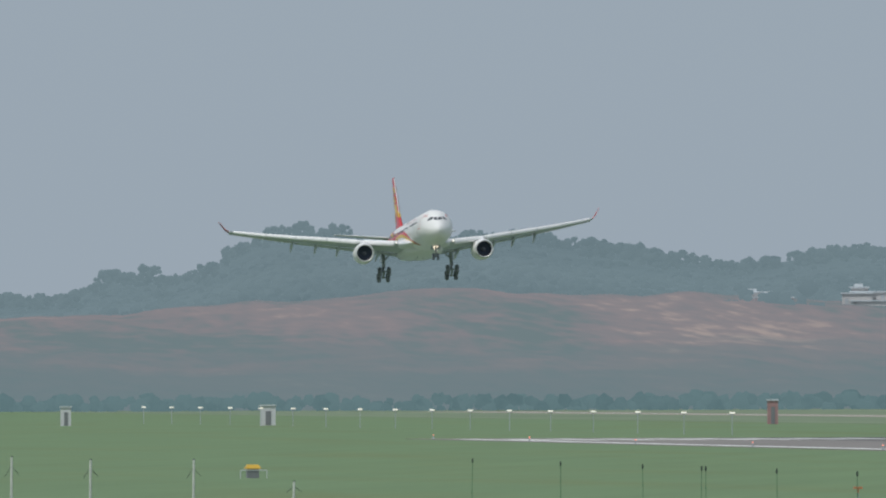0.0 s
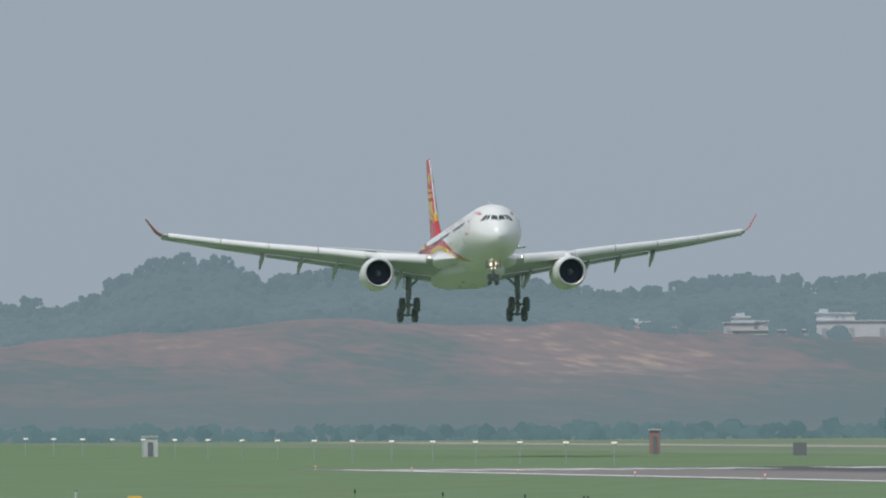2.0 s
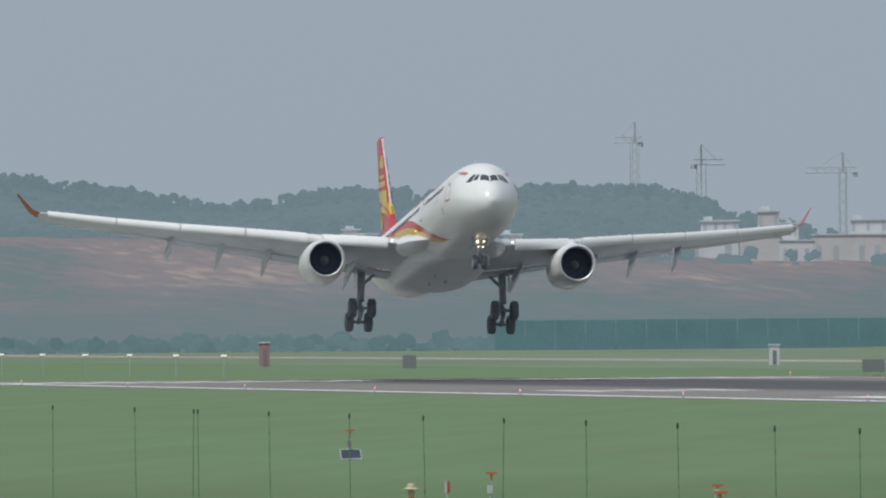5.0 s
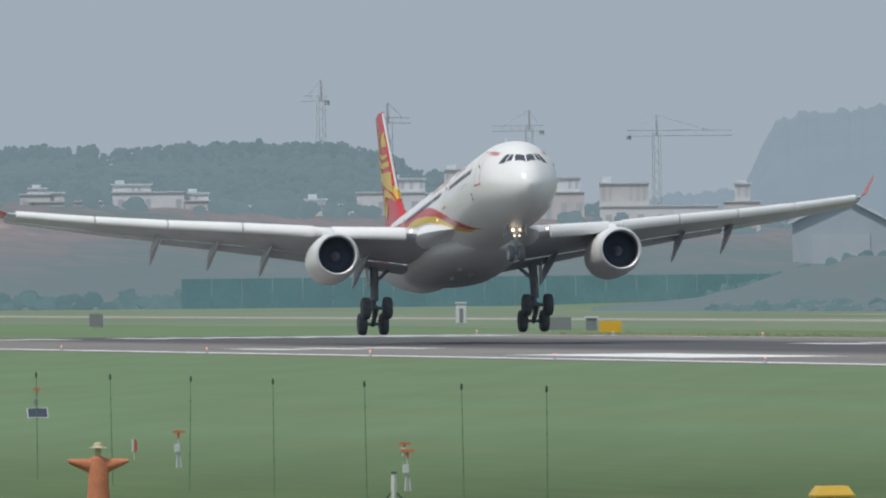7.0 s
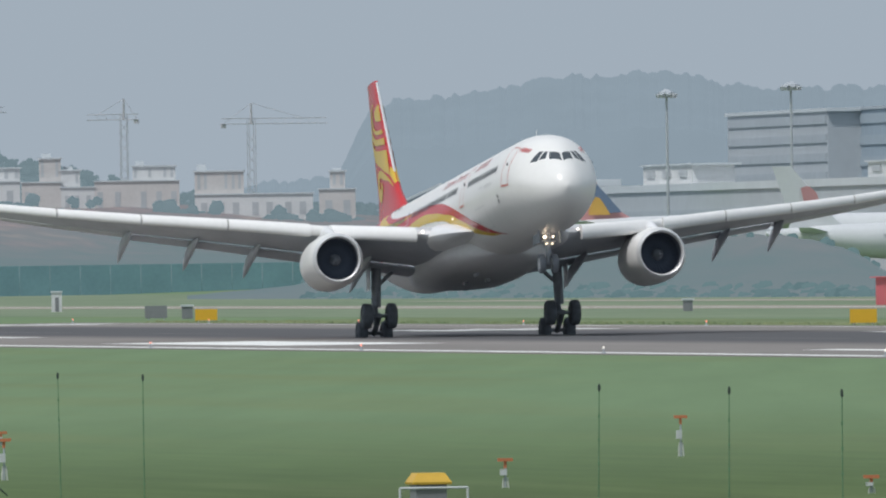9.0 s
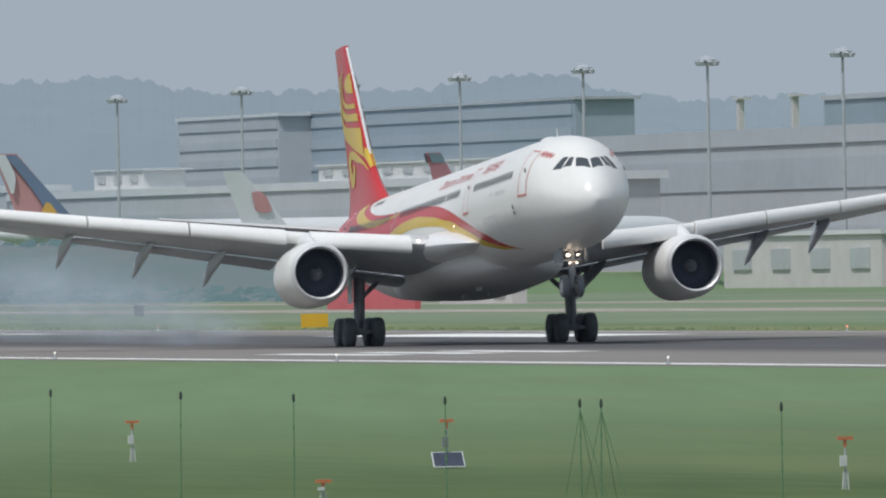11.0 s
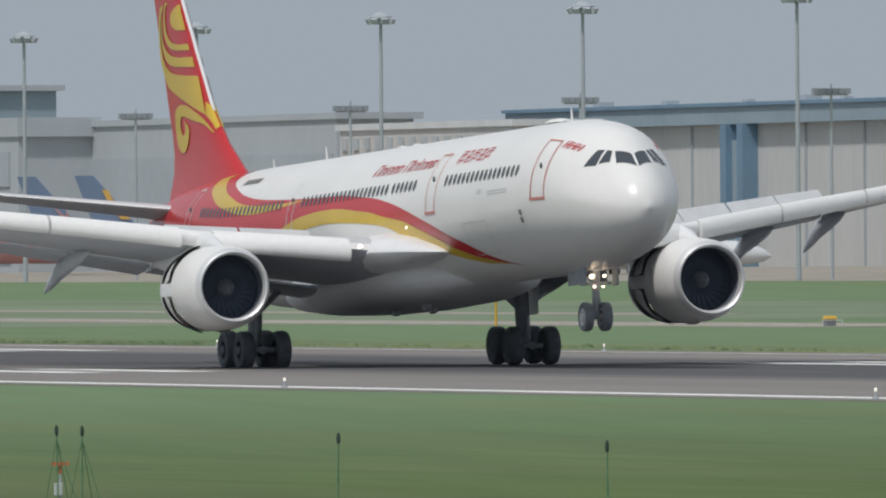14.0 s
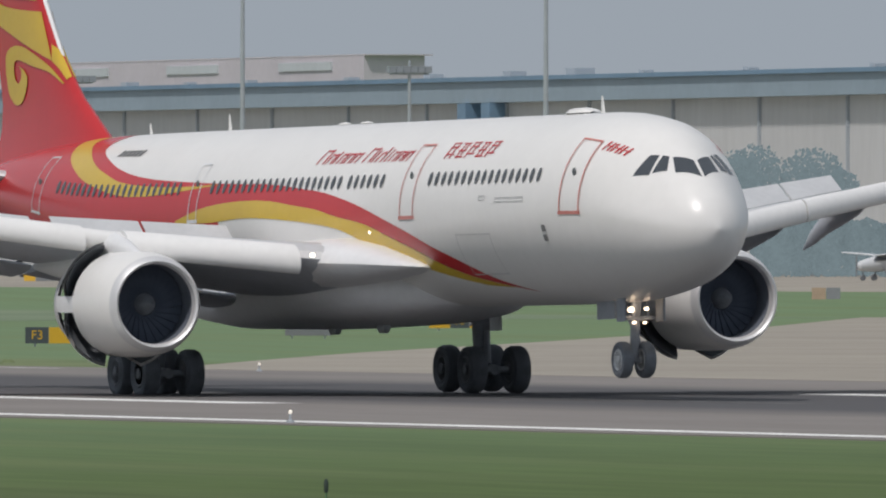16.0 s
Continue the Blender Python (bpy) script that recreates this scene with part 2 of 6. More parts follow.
def smooth_path(pts, n):
    """n points at even steps along a Catmull-Rom curve through pts."""
    P = [Vector(p) for p in pts]
    P = [2 * P[0] - P[1]] + P + [2 * P[-1] - P[-2]]
    fine = []
    for i in range(1, len(P) - 2):
        for k in range(12):
            t = k / 12
            a, b_, c, d = P[i - 1:i + 3]
            fine.append(0.5 * (2 * b_ + (c - a) * t + (2 * a - 5 * b_ + 4 * c - d) * t * t + (3 * b_ - a - 3 * c + d) * t ** 3))
    fine.append(P[-2])
    ln = [0.0]
    for a, b_ in zip(fine, fine[1:]):
        ln.append(ln[-1] + (b_ - a).length)
    out, j = [], 0
    for k in range(n):
        s = ln[-1] * k / (n - 1)
        while j < len(ln) - 2 and ln[j + 1] < s:
            j += 1
        u = (s - ln[j]) / max(ln[j + 1] - ln[j], 1e-9)
        out.append(fine[j].lerp(fine[j + 1], min(max(u, 0), 1)))
    return out


def strip(bm, onto, A, B, n=40, m=6):
    """A sheet between two curves of flat coordinates, laid onto a surface."""
    a, b_ = smooth_path([(*p, 0) for p in A], n), smooth_path([(*p, 0) for p in B], n)
    rings(bm, [[onto(*(p.lerp(q, k / m)).xy) for k in range(m + 1)] for p, q in zip(a, b_)], closed=False, cap=False)


def ribbon(bm, onto, A, B, n=7, m=5):
    """A sheet between two curves whose points answer to one another, laid onto a surface."""
    def fine(P):
        P = [2 * P[0] - P[1]] + P + [2 * P[-1] - P[-2]]
        out = []
        for i in range(1, len(P) - 2):
            a, b_, c, d = P[i - 1:i + 3]
            out += [0.5 * (2 * b_ + (c - a) * t + (2 * a - 5 * b_ + 4 * c - d) * t * t + (3 * b_ - a - 3 * c + d) * t ** 3) for t in (k / n for k in range(n))]
        return out + [P[-2]]
    pairs = zip(fine([Vector((*p, 0)) for p in A]), fine([Vector((*p, 0)) for p in B]))
    rings(bm, [[onto(*(p.lerp(q, k / m)).xy) for k in range(m + 1)] for p, q in pairs], closed=False, cap=False)


def thing(name, label, category, group="", kind=""):
    return tagged(new(name), label, category, group, kind)


# ---- ground, runway ----
def sheet(name, corners, z, material, label, category, thick=0.0):
    bm = bmesh.new()
    top = [bm.verts.new((x, y, z)) for x, y in corners]
    bm.faces.new(top)
    if thick:
        low = [bm.verts.new((x, y, z - thick)) for x, y in corners]
        for i in range(len(top)):
            j = (i + 1) % len(top)
            bm.faces.new((top[i], low[i], low[j], top[j]))
    return tagged(part(name, bm, material, smooth=False), label, category, kind="structure")


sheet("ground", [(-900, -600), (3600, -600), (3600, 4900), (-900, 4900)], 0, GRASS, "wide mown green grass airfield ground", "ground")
sheet("road_runway", [(153.4, -400), (224, -400), (224, 1330), (153.4, 1330)], 0.03, RUNWAY, "grey asphalt runway dark with tyre rubber along its middle", "runway", 0.03)


def apron_height(x):
    """The apron lies a little higher than the runway."""
    return float(np.interp(x, [455, 520, 545, 700, 900], [-0.02, 1.4, 2.0, 2.6, 2.6]))


def apron():
    """The rise towards the apron: grass up to its edge, then concrete."""
    for name, xs, y0, y1, paint, label, cat in (("pavement_apron", (520, 545, 620, 700, 900), -400, 2700, CONCRETE, "pale concrete apron before the hangars", "apron"),
                                                ("ground_rise", (455, 480, 520), 1100, 2700, GRASS, "gently rising mown grass before the apron", "grass"),
                                                ("pavement_link", (455, 480, 520), -400, 1100, CONCRETE, "concrete link between runway exit and apron", "taxiway")):
        bm = bmesh.new()
        rings(bm, [[Vector((x, y, apron_height(x) + .01)) for y in (y0, y1)] for x in xs], closed=False, cap=False)
        tagged(part(name, bm, paint, smooth=False), label, cat, kind="structure")


apron()


def stand():
    """A raised parking stand with sloping grass sides."""
    bm = bmesh.new()
    rings(bm, [[Vector((x, y, z)) for x, y in ((x0, y0), (x1, y0), (x1, y1), (x0, y1))] for z, x0, x1, y0, y1 in ((-.3, 405, 528, 1962, 2325), (2.2, 424, 505, 1984, 2300))])
    tagged(part("ground_stand", bm, GRASS, smooth=False), "raised grassy parking stand behind the earth bank", "grass", kind="structure")


stand()
# greyer sheet over the green ground: haze put into the grass colour
sheet("ground_meadow", [(252, 1000), (455, 1101), (455, 2700), (252, 2700)], 0.012, GRASS_F, "rough grass between the runway and the apron, haze in its colour", "grass", 0.012)
sheet("pavement_service_road", [(354, 1120), (366, 1146), (366, 1890), (354, 1890)], 0.03, CONCRETE, "narrow tan concrete service road in the grass", "road", 0.03)
sheet("pavement_taxiway", [(300, 930), (318, 930), (318, 2600), (300, 2600)], 0.03, CONCRETE, "long pale concrete taxiway strip in the grass", "taxiway", 0.03)
sheet("pavement_exit", [(224.2, 612), (232.4, 628.6), (250.7, 668.6), (270, 710), (307, 785), (335, 843), (372, 918), (454.8, 1100), (454.8, 560), (224.2, 380)], 0.035, CONCRETE, "tan concrete exit taxiway leaving the runway", "taxiway", 0.035)
sheet("ground_verge", [(224.2, 600), (238, 600), (250, 1330), (224.2, 1330)], 0.02, GRASS_B, "dry yellowish grass strip beside the runway", "grass", 0.02)


# ---- the airliner ----
# station (metres behind the nose), half width, top and bottom from the axis
HULL = [(0, .04, -.66, -.74), (.25, .60, -.05, -1.3), (.8, 1.1, .55, -1.75), (1.4, 1.45, 1.05, -2.02), (2.2, 1.85, 1.68, -2.26), (3.2, 2.22, 2.25, -2.46),
        (5, 2.60, 2.66, -2.68), (7, 2.79, 2.81, -2.8), (10, 2.82, 2.82, -2.82), (41, 2.82, 2.82, -2.82),
        (44, 2.8, 2.82, -2.7), (48, 2.58, 2.78, -2.1), (52, 2.15, 2.66, -1.3), (56, 1.58, 2.42, -.45), (59, 1.05, 2.1, .2), (61, .62, 1.8, .66), (62.4, .28, 1.5, .95)]
HS = np.array(HULL)


def hull_at(s):
    i = int(np.clip(np.searchsorted(HS[:, 0], s) - 1, 0, len(HS) - 2))
    x0, x1 = HS[i, 0], HS[i + 1, 0]
    t = (s - x0) / (x1 - x0)

    def slope(k):
        if k == 0 or k == len(HS) - 1:
            j = min(k, len(HS) - 2)
            return (HS[j + 1, 1:] - HS[j, 1:]) / (HS[j + 1, 0] - HS[j, 0])
        d0 = (HS[k, 1:] - HS[k - 1, 1:]) / (HS[k, 0] - HS[k - 1, 0])
        d1 = (HS[k + 1, 1:] - HS[k, 1:]) / (HS[k + 1, 0] - HS[k, 0])
        return np.where(d0 * d1 > 0, 2 * d0 * d1 / (d0 + d1 + 1e-12), 0)

    hh = x1 - x0
    return (HS[i, 1:] * (2 * t ** 3 - 3 * t * t + 1) + slope(i) * hh * (t ** 3 - 2 * t * t + t)
            + HS[i + 1, 1:] * (-2 * t ** 3 + 3 * t * t) + slope(i + 1) * hh * (t ** 3 - t * t))


def crown(s, up):
    """How far the upper part of the nose is drawn in towards the windscreen."""
    return 1 - .26 * math.exp(-((s - 2.0) / 1.5) ** 2) * max(up, 0)


def skin(s, deg, side=-1, out=0.0):
    """A point of the fuselage's skin: station, angle above the side, side (-1 starboard)."""
    w, top, low = hull_at(s)
    a = radians(deg)
    return Vector((31.9 - s, side * (w + out) * math.cos(a) * crown(s, math.sin(a)), 4.9 + .016 * s + (top + low) / 2 + ((top - low) / 2 + out) * math.sin(a)))


def airfoil(n=14):
    """Closed outline of a wing section, chord 1, thickness 1 (to be scaled), from the trailing edge over the top."""
    xs = [0.5 * (1 + math.cos(math.pi * i / n)) for i in range(n + 1)]
    th = [5 * (.2969 * math.sqrt(x) - .126 * x - .3516 * x * x + .2843 * x ** 3 - .1036 * x ** 4) for x in xs]
    return [(x, t * 1.05) for x, t in zip(xs, th)] + [(x, -t * .75) for x, t in list(zip(xs, th))[-2:0:-1]]


FOIL = airfoil()
# wing: distance out, station of the leading edge, chord, height of the leading edge, thickness
WING = [(1.5, 19.6, 12.8, 3.6, .135), (2.8, 20.6, 12.2, 3.75, .13), (6, 22.6, 10.4, 4.15, .12), (9.4, 24.8, 8.4, 4.6, .11),
        (14, 27.9, 6.9, 5.38, .105), (19, 31.3, 5.4, 6.17, .10), (24, 34.7, 4.0, 7.05, .10), (28.7, 38.0, 2.75, 8.0, .10)]


def wing_at(y):
    W = np.array(WING)
    return [np.interp(y, W[:, 0], W[:, k]) for k in range(1, 5)]


def wing_loops(side, ys, c0=0.0, c1=1.0):
    loops = []
    for y in ys:
        le, ch, z, th = wing_at(y)
        loops.append([Vector((31.9 - le - ch * (c0 + (c1 - c0) * x), side * y, z + ch * th * t - ch * .075 * (c0 + (c1 - c0) * x))) for x, t in FOIL])
    return loops


def airliner():
    craft = thing("airliner", "white twin-engine airliner with red and yellow swirls, landing", "airplane")
    # fuselage
    bm = bmesh.new()
    stations = [0, .06, .15, .3, .5, .75, 1.05, 1.4, 1.8, 2.2, 2.6, 3, 3.5, 4, 4.6, 5.3, 6.2, 7.2, 8.5] + list(np.arange(10, 41, 1.5)) + list(np.arange(41, 62.4, .7)) + [62.4]
    loops = []
    for s in stations:
        w, top, low = hull_at(s)
        loops.append([Vector((31.9 - s, w * math.cos(2 * math.pi * k / 64) * crown(s, math.sin(2 * math.pi * k / 64)), 4.9 + .016 * s + (top + low) / 2 + (top - low) / 2 * math.sin(2 * math.pi * k / 64))) for k in range(64)])
    rings(bm, loops)
    red_from = 50.8
    for f in bm.faces:
        c = f.calc_center_median()
        w, top, low = hull_at(31.9 - c.x)
        if 31.9 - c.x > red_from and c.z > 4.9 + .016 * (31.9 - c.x) + (top + low) / 2 - .42 * (top - low) / 2:
            f.material_index = 1
    part("fuselage", bm, [WHITE, RED], craft, "glossy white fuselage with a red tail cone")
    # livery on both flanks
    white_edge = [(46.5, 88), (46.2, 74), (45.9, 55), (43.9, 41), (41.9, 33), (39.5, 28), (36.5, 25), (33.6, 23)]
    red_top = [(33.6, 23), (31.4, 22), (28.9, 21), (26, 17), (24.2, 14), (21.8, 7), (19.6, -2), (17.5, -12), (15.8, -22), (14.1, -32), (12, -48), (10.2, -59)]
    red_low = [(36.6, 0), (34.5, 7), (32.5, 10), (30.4, 11), (28.6, 10), (26.8, 7), (24.9, 4), (23.1, -1), (20.9, -6), (19.3, -13), (17.1, -24), (15.6, -34), (13.8, -44), (11.4, -54)]
    yel_low = [(36.8, -2), (33.8, -2), (31, 0), (28.5, -1), (25.7, -4), (23, -9), (21, -18), (19.2, -26), (17.9, -32), (16, -41), (13.5, -51)]
    cr_out = [(49.6, 88), (49.9, 72), (48.6, 47), (46.5, 31), (44.4, 23), (42.1, 17.5), (39.9, 16), (37.1, 18), (33.5, 22)]
    cr_in = [(48.2, 88), (48.3, 70), (47.4, 56), (45.6, 41), (43.7, 32), (42, 26), (39.2, 22.5), (36.3, 21.5), (33.5, 22.3)]
    for side in (-1, 1):
        def on(o):
            return lambda s, a: skin(s, a, side, o)
        bm = bmesh.new()
        strip(bm, on(.008), white_edge, [(51, 88), (51, 74), (51, 55), (51, 41), (51, 20), (48, 10), (41, 5), (36.6, 0)], 40, 16)
        strip(bm, on(.008), red_top, red_low, 60, 8)
        strip(bm, on(.005), [(51, 28), (46, 17), (36.6, 5), (33, 1)], [(51, -25), (46, -20), (40, -14), (33, -4)], 24, 12)
        part("red_stripe", bm, RED, craft, "broad red swirl along the fuselage")
        bm = bmesh.new()
        strip(bm, on(.016), cr_in, cr_out, 50, 6)
        strip(bm, on(.016), red_low, yel_low, 60, 6)
        part("yellow_stripe", bm, YELLOW, craft, "golden yellow swirl along the fuselage")
    # cabin windows
    wm = bmesh.new()
    rings(wm, [[Vector((.135 * r * math.cos(a), 0, .23 * r * math.sin(a))) + Vector((0, -o, 0)) for a in np.linspace(0, 2 * math.pi, 13)[:-1]] for r, o in ((1.0, 0), (.9, .01))])
    wmesh = part("window", wm, PANE, craft).data
    bpy.data.objects.remove(craft.children[-1] if craft.children[-1].data == wmesh else [o for o in craft.children if o.data == wmesh][0])
    rows = [(7.3, 17), (19.7, 6), (23.2, 21), (36.7, 22)]
    for side in (-1, 1):
        for s0, count in rows:
            for k in range(count):
                s = s0 + k * .533
                if s > 48.4:
                    continue
                w_ = new("window", wmesh)
                w_.parent = craft
                deg = 20.5
                w_.matrix_basis = Matrix.Translation(skin(s, deg, side, .02)) @ pose(0, 0, 0, 0, 0, 0 if side < 0 else 180) @ pose(0, 0, 0, -deg, 0, 0)
    # doors: outline frames
    for side in (-1, 1):
        for s, wid, lo, hi in ((5.1, 1.15, -3, 48), (17.4, 1.1, -3, 46), (35.2, .75, -1, 38), (50.1, 1.0, -2, 48)):
            bm = bmesh.new()
            g = .055
            for a0, a1, d0, d1 in ((s - wid / 2, s - wid / 2 + g, lo, hi), (s + wid / 2 - g, s + wid / 2, lo, hi), (s - wid / 2, s + wid / 2, hi - 1.4, hi), (s - wid / 2 - .06, s + wid / 2 + .06, lo - 1, lo + 1.2)):
                strip(bm, lambda u, v: skin(u, v, side, .03), [(a0, d0), (a0, d1)], [(a1, d0), (a1, d1)], 14, 1)
            part("cabin_door", bm, SEAM if s < 30 else GREYP, craft, "cabin door with a thin painted outline")
            bm = bmesh.new()
            c = skin(s, 23, side, .02)
            lathe(bm, [(0, .12), (.03, .1)], Matrix.Translation(c) @ pose(0, 0, 0, 0, 0, 90 * side), 10)
            part("door_window", bm, PANE, craft)
    # lettering as plain bars, slanted like the writing
    for side in (-1, 1):
        bm = bmesh.new()

        def bar(s0, s1, d0, d1, lean=.0):
            strip(bm, lambda u, v: skin(u, v, side, .02), [(s0 + lean, d0), (s0, d1)], [(s1 + lean, d0), (s1, d1)], 4, 1)
        x = 25.6
        for wd, hi in ((.5, 45), (.36, 41.5), (.1, 43), (.36, 41.5), (.36, 41.5), (.36, 41.5), (-.4, 0), (.5, 45), (.1, 43), (.2, 41.5), (.1, 45), (.1, 43), (.36, 41.5), (.34, 41.5), (.3, 41.5)):
            if wd < 0:
                part("title_word", bm, RED, craft, "red title word shown as slanted bars")
                bm = bmesh.new()
                x += wd
                continue
            bar(x, x - .1, 33.5, hi, .3)
            if wd > .15:
                bar(x - wd, x - wd - .1, 33.5 if wd > .25 else hi - 2, hi, .3)
                bar(x - .06, x - wd - .06, hi - 1.8, hi - .6, .02)
            if .3 < wd < .35:
                bar(x - .1, x - wd, 37, 38.2, .02)
            x -= wd + .22
        part("title_word", bm, RED, craft, "red title word shown as slanted bars")
        bm = bmesh.new()
        for k in range(5):
            x = 15.5 - k * .8
            for d in ((34.5, 39, 45) if k % 2 else (36.5, 42, 45.4)):
                bar(x - .02, x - .62, d, d + 1.0, .02)
            bar(x - .08 - .1 * (k % 2), x - .17 - .1 * (k % 2), 34, 46, .12)
            bar(x - .47, x - .56, 34 + 2 * (k % 3), 46, .12)
        part("script_lettering", bm, RED, craft, "red script shown as stacked bars")
        bm = bmesh.new()
        x = 4.2
        for k in range(3):
            bar(x, x - .07, 41, 49, .14)
            bar(x - .22, x - .29, 41, 49, .14)
            bar(x - .05, x - .26, 44.6, 45.6, .02)
            x -= .37
        part("badge_lettering", bm, RED, craft, "small red letters shown as bars")
        bm = bmesh.new()
        for k in range(6):
            bar(43.9 - k * .36, 43.64 - k * .36, 47, 53, .12)
        part("registration", bm, JOINT, craft, "dark grey registration shown as bars")
    # access panels and cargo door
    for side in (-1, 1):
        for s0, s1, d0, d1 in ((8.2, 10.4, 4.5, 7.5), (11.2, 11.7, 6, 9), (11.0, 13.7, -42, -14), (39.0, 41.6, -40, -14)):
            bm = bmesh.new()
            g = .03
            for a0, a1, e0, e1 in ((s0, s0 + g, d0, d1), (s1 - g, s1, d0, d1), (s0, s1, d1 - .7, d1), (s0, s1, d0, d0 + .7)):
                strip(bm, lambda u, v: skin(u, v, side, .014), [(a0, e0), (a0, e1)], [(a1, e0), (a1, e1)], 10, 1)
            part("access_panel", bm, PANEL, craft, "faint outline of an access panel")
    # cockpit windows
    panes = [((1.10, 87.5), (1.70, 87.5), (2.04, 65.5), (1.59, 57)), ((1.82, 51), (2.12, 63), (2.29, 59), (2.15, 39.5)), ((2.20, 36.5), (2.37, 57), (2.59, 51.5), (2.65, 29.2))]
    for side in (-1, 1):
        for q in panes:
            bm = bmesh.new()
            strip(bm, lambda u, v: skin(u, v, side, .012), [q[0], q[1]], [q[3], q[2]], 8, 8)
            part("cockpit_window", bm, SCREEN, craft, "dark cockpit window pane")
    # aerials and the satellite fairing on the crown
    for s, hgt in ((8.65, .55), (39.1, .55), (46, .4)):
        bm = bmesh.new()
        b0 = skin(s, 90, 1, -.05)
        rings(bm, [[b0 + Vector((dx * k - .16 * (1 - k), dy * k, hgt * z_)) for dx, dy in ((.16, 0), (0, .03), (-.16, 0), (0, -.03))] for z_, k in ((0, 1), (1, .45))])
        part("aerial", bm, WHITE, craft)
    for s, ln_ in ((10.2, 1.5), (27.6, .6), (29.4, .6)):
        bm = bmesh.new()
        rings(bm, [[skin(s, 90, 1, 0) + Vector((ln_ / 2 * c, .3 * ln_ * k * math.cos(a), .01 + .11 * ln_ * k * math.sin(a))) for a in np.linspace(0, math.pi, 9)] for c, k in ((-1, .2), (-.8, .75), (-.4, 1), (.3, 1), (.75, .75), (1, .2))], closed=False, cap=False)
        part("crown_fairing", bm, WHITE, craft)
    for s, d_ in ((6.8, -12), (6.8, -18)):
        bm = bmesh.new()
        strip(bm, lambda u, v: skin(u, v, -1, .02), [(s - .13, d_ - 2), (s - .13, d_ + 2)], [(s + .13, d_ - 2), (s + .13, d_ + 2)], 4, 3)
        part("static_port", bm, JOINT, craft)
    # small lamps on the flanks, lit
    for side in (-1, 1):
        bm = bmesh.new()
        lathe(bm, [(-.04, .04), (.03, .042), (.06, .02)], Matrix.Translation(skin(20.5, -11.3, side, .0)) @ pose(0, 0, 0, 0, 0, 60 * side), 10)
        part("turn_off_lamp", bm, LAMP_B, craft, "small lit lamp on the fuselage flank")
    # belly fairing
    bm = bmesh.new()
    loops = []
    for s, w, zt, zl in ((18.2, .5, 3.2, 2.45), (19.5, 1.9, 3.5, 2.25), (21.5, 2.85, 4.0, 2.05), (24, 3.2, 4.1, 1.95), (30, 3.3, 4.2, 1.95), (34, 3.1, 4.2, 2.05), (37, 2.5, 3.9, 2.3), (39.5, 1.2, 3.4, 2.65)):
        loops.append([Vector((31.9 - s, w * math.copysign(abs(math.cos(a)) ** .6, math.cos(a)), (zt + zl) / 2 + (zt - zl) / 2 * math.copysign(abs(math.sin(a)) ** .8, math.sin(a)))) for a in np.linspace(0, 2 * math.pi, 33)[:-1]])
    rings(bm, loops)
    part("belly_fairing", bm, GREYP, craft, "pale grey belly fairing")
    for s, y in ((24.5, -.8), (27.5, .4), (29, -.6)):
        bm = bmesh.new()
        rings(bm, [[Vector((31.9 - s + dx * k, y + dy * k, z)) for dx, dy in ((-.3, -.1), (.3, -.1), (.3, .1), (-.3, .1))] for z, k in ((2.15, 1.1), (1.9, 1), (1.78, .7))])
        part("belly_aerial", bm, UNDER, craft)
    # wings
    ys = [1.5, 2.8, 4, 6, 8, 9.4, 11.5, 14, 16.5, 19, 21.5, 24, 26, 27.6, 28.7]
    for side in (-1, 1):
        bm = bmesh.new()
        rings(bm, wing_loops(side, ys, 0, .80))
        ob = part("wing", bm, [WINGT, UNDER], craft, "pale grey swept wing with a darker underside")
        for p in ob.data.polygons:
            if p.normal.z < -.35:
                p.material_index = 1
        # slats, drooped ahead of the leading edge
        for y0, y1 in ((4.8, 9.2), (10.3, 14.5), (14.6, 19), (19.1, 23.4), (23.5, 28.2)):
            bm = bmesh.new()
            loops = []
            for y in (y0, (y0 + y1) / 2, y1):
                le, ch, z, th = wing_at(y)
                k = ch ** .5
                prof = [(.10, .02), (.02, .09), (-.09, .085), (-.17, .01), (-.19, -.09), (-.15, -.145), (-.08, -.135), (-.06, -.05), (.0, .01)]
                prof = smooth_path([(*q, 0) for q in prof + prof[:1]], 25)[:-1]
                loops.append([Vector((31.9 - le - q.x * k * 1.3, side * y, z + .02 + q.y * k * 1.12)) for q in prof])
            rings(bm, loops)
            part("slat", bm, SLAT, craft, "white leading-edge slat, extended")
        # fixed leading edge over the pylon, between the slats
        bm = bmesh.new()
        loops = []
        for y in (9.24, 9.5, 9.9, 10.26):
            le, ch, z, th = wing_at(y)
            loops.append([Vector((31.9 - le + .05 + .34 * math.cos(a), side * y, z - .02 + .3 * math.sin(a))) for a in np.linspace(0, 2 * math.pi, 17)[:-1]])
        rings(bm, loops)
        part("pylon_leading_edge", bm, SLAT, craft, "fixed leading edge above the pylon")
        # flaps, lowered behind the trailing edge
        for y0, y1 in ((3.2, 9.3), (9.5, 18.8)):
            bm = bmesh.new()
            loops = []
            for y in (y0, (y0 + y1) / 2, y1):
                le, ch, z, th = wing_at(y)
                fc = ch * (.21 if y1 < 10 else .22)
                r = Matrix.Rotation(radians(5 if y1 < 10 else 9), 4, "Y")
                base = Vector((31.9 - le - ch * .80, side * y, z - ch * .06 - .012 * ch))
                loops.append([base + r.inverted() @ Vector((-fc * x, 0, fc * .14 * t)) for x, t in FOIL])
            rings(bm, loops)
            part("flap", bm, UNDER, craft, "grey trailing-edge flap, lowered")
        bm = bmesh.new()
        rings(bm, wing_loops(side, [18.9, 23, 28.6], .8, 1.0))
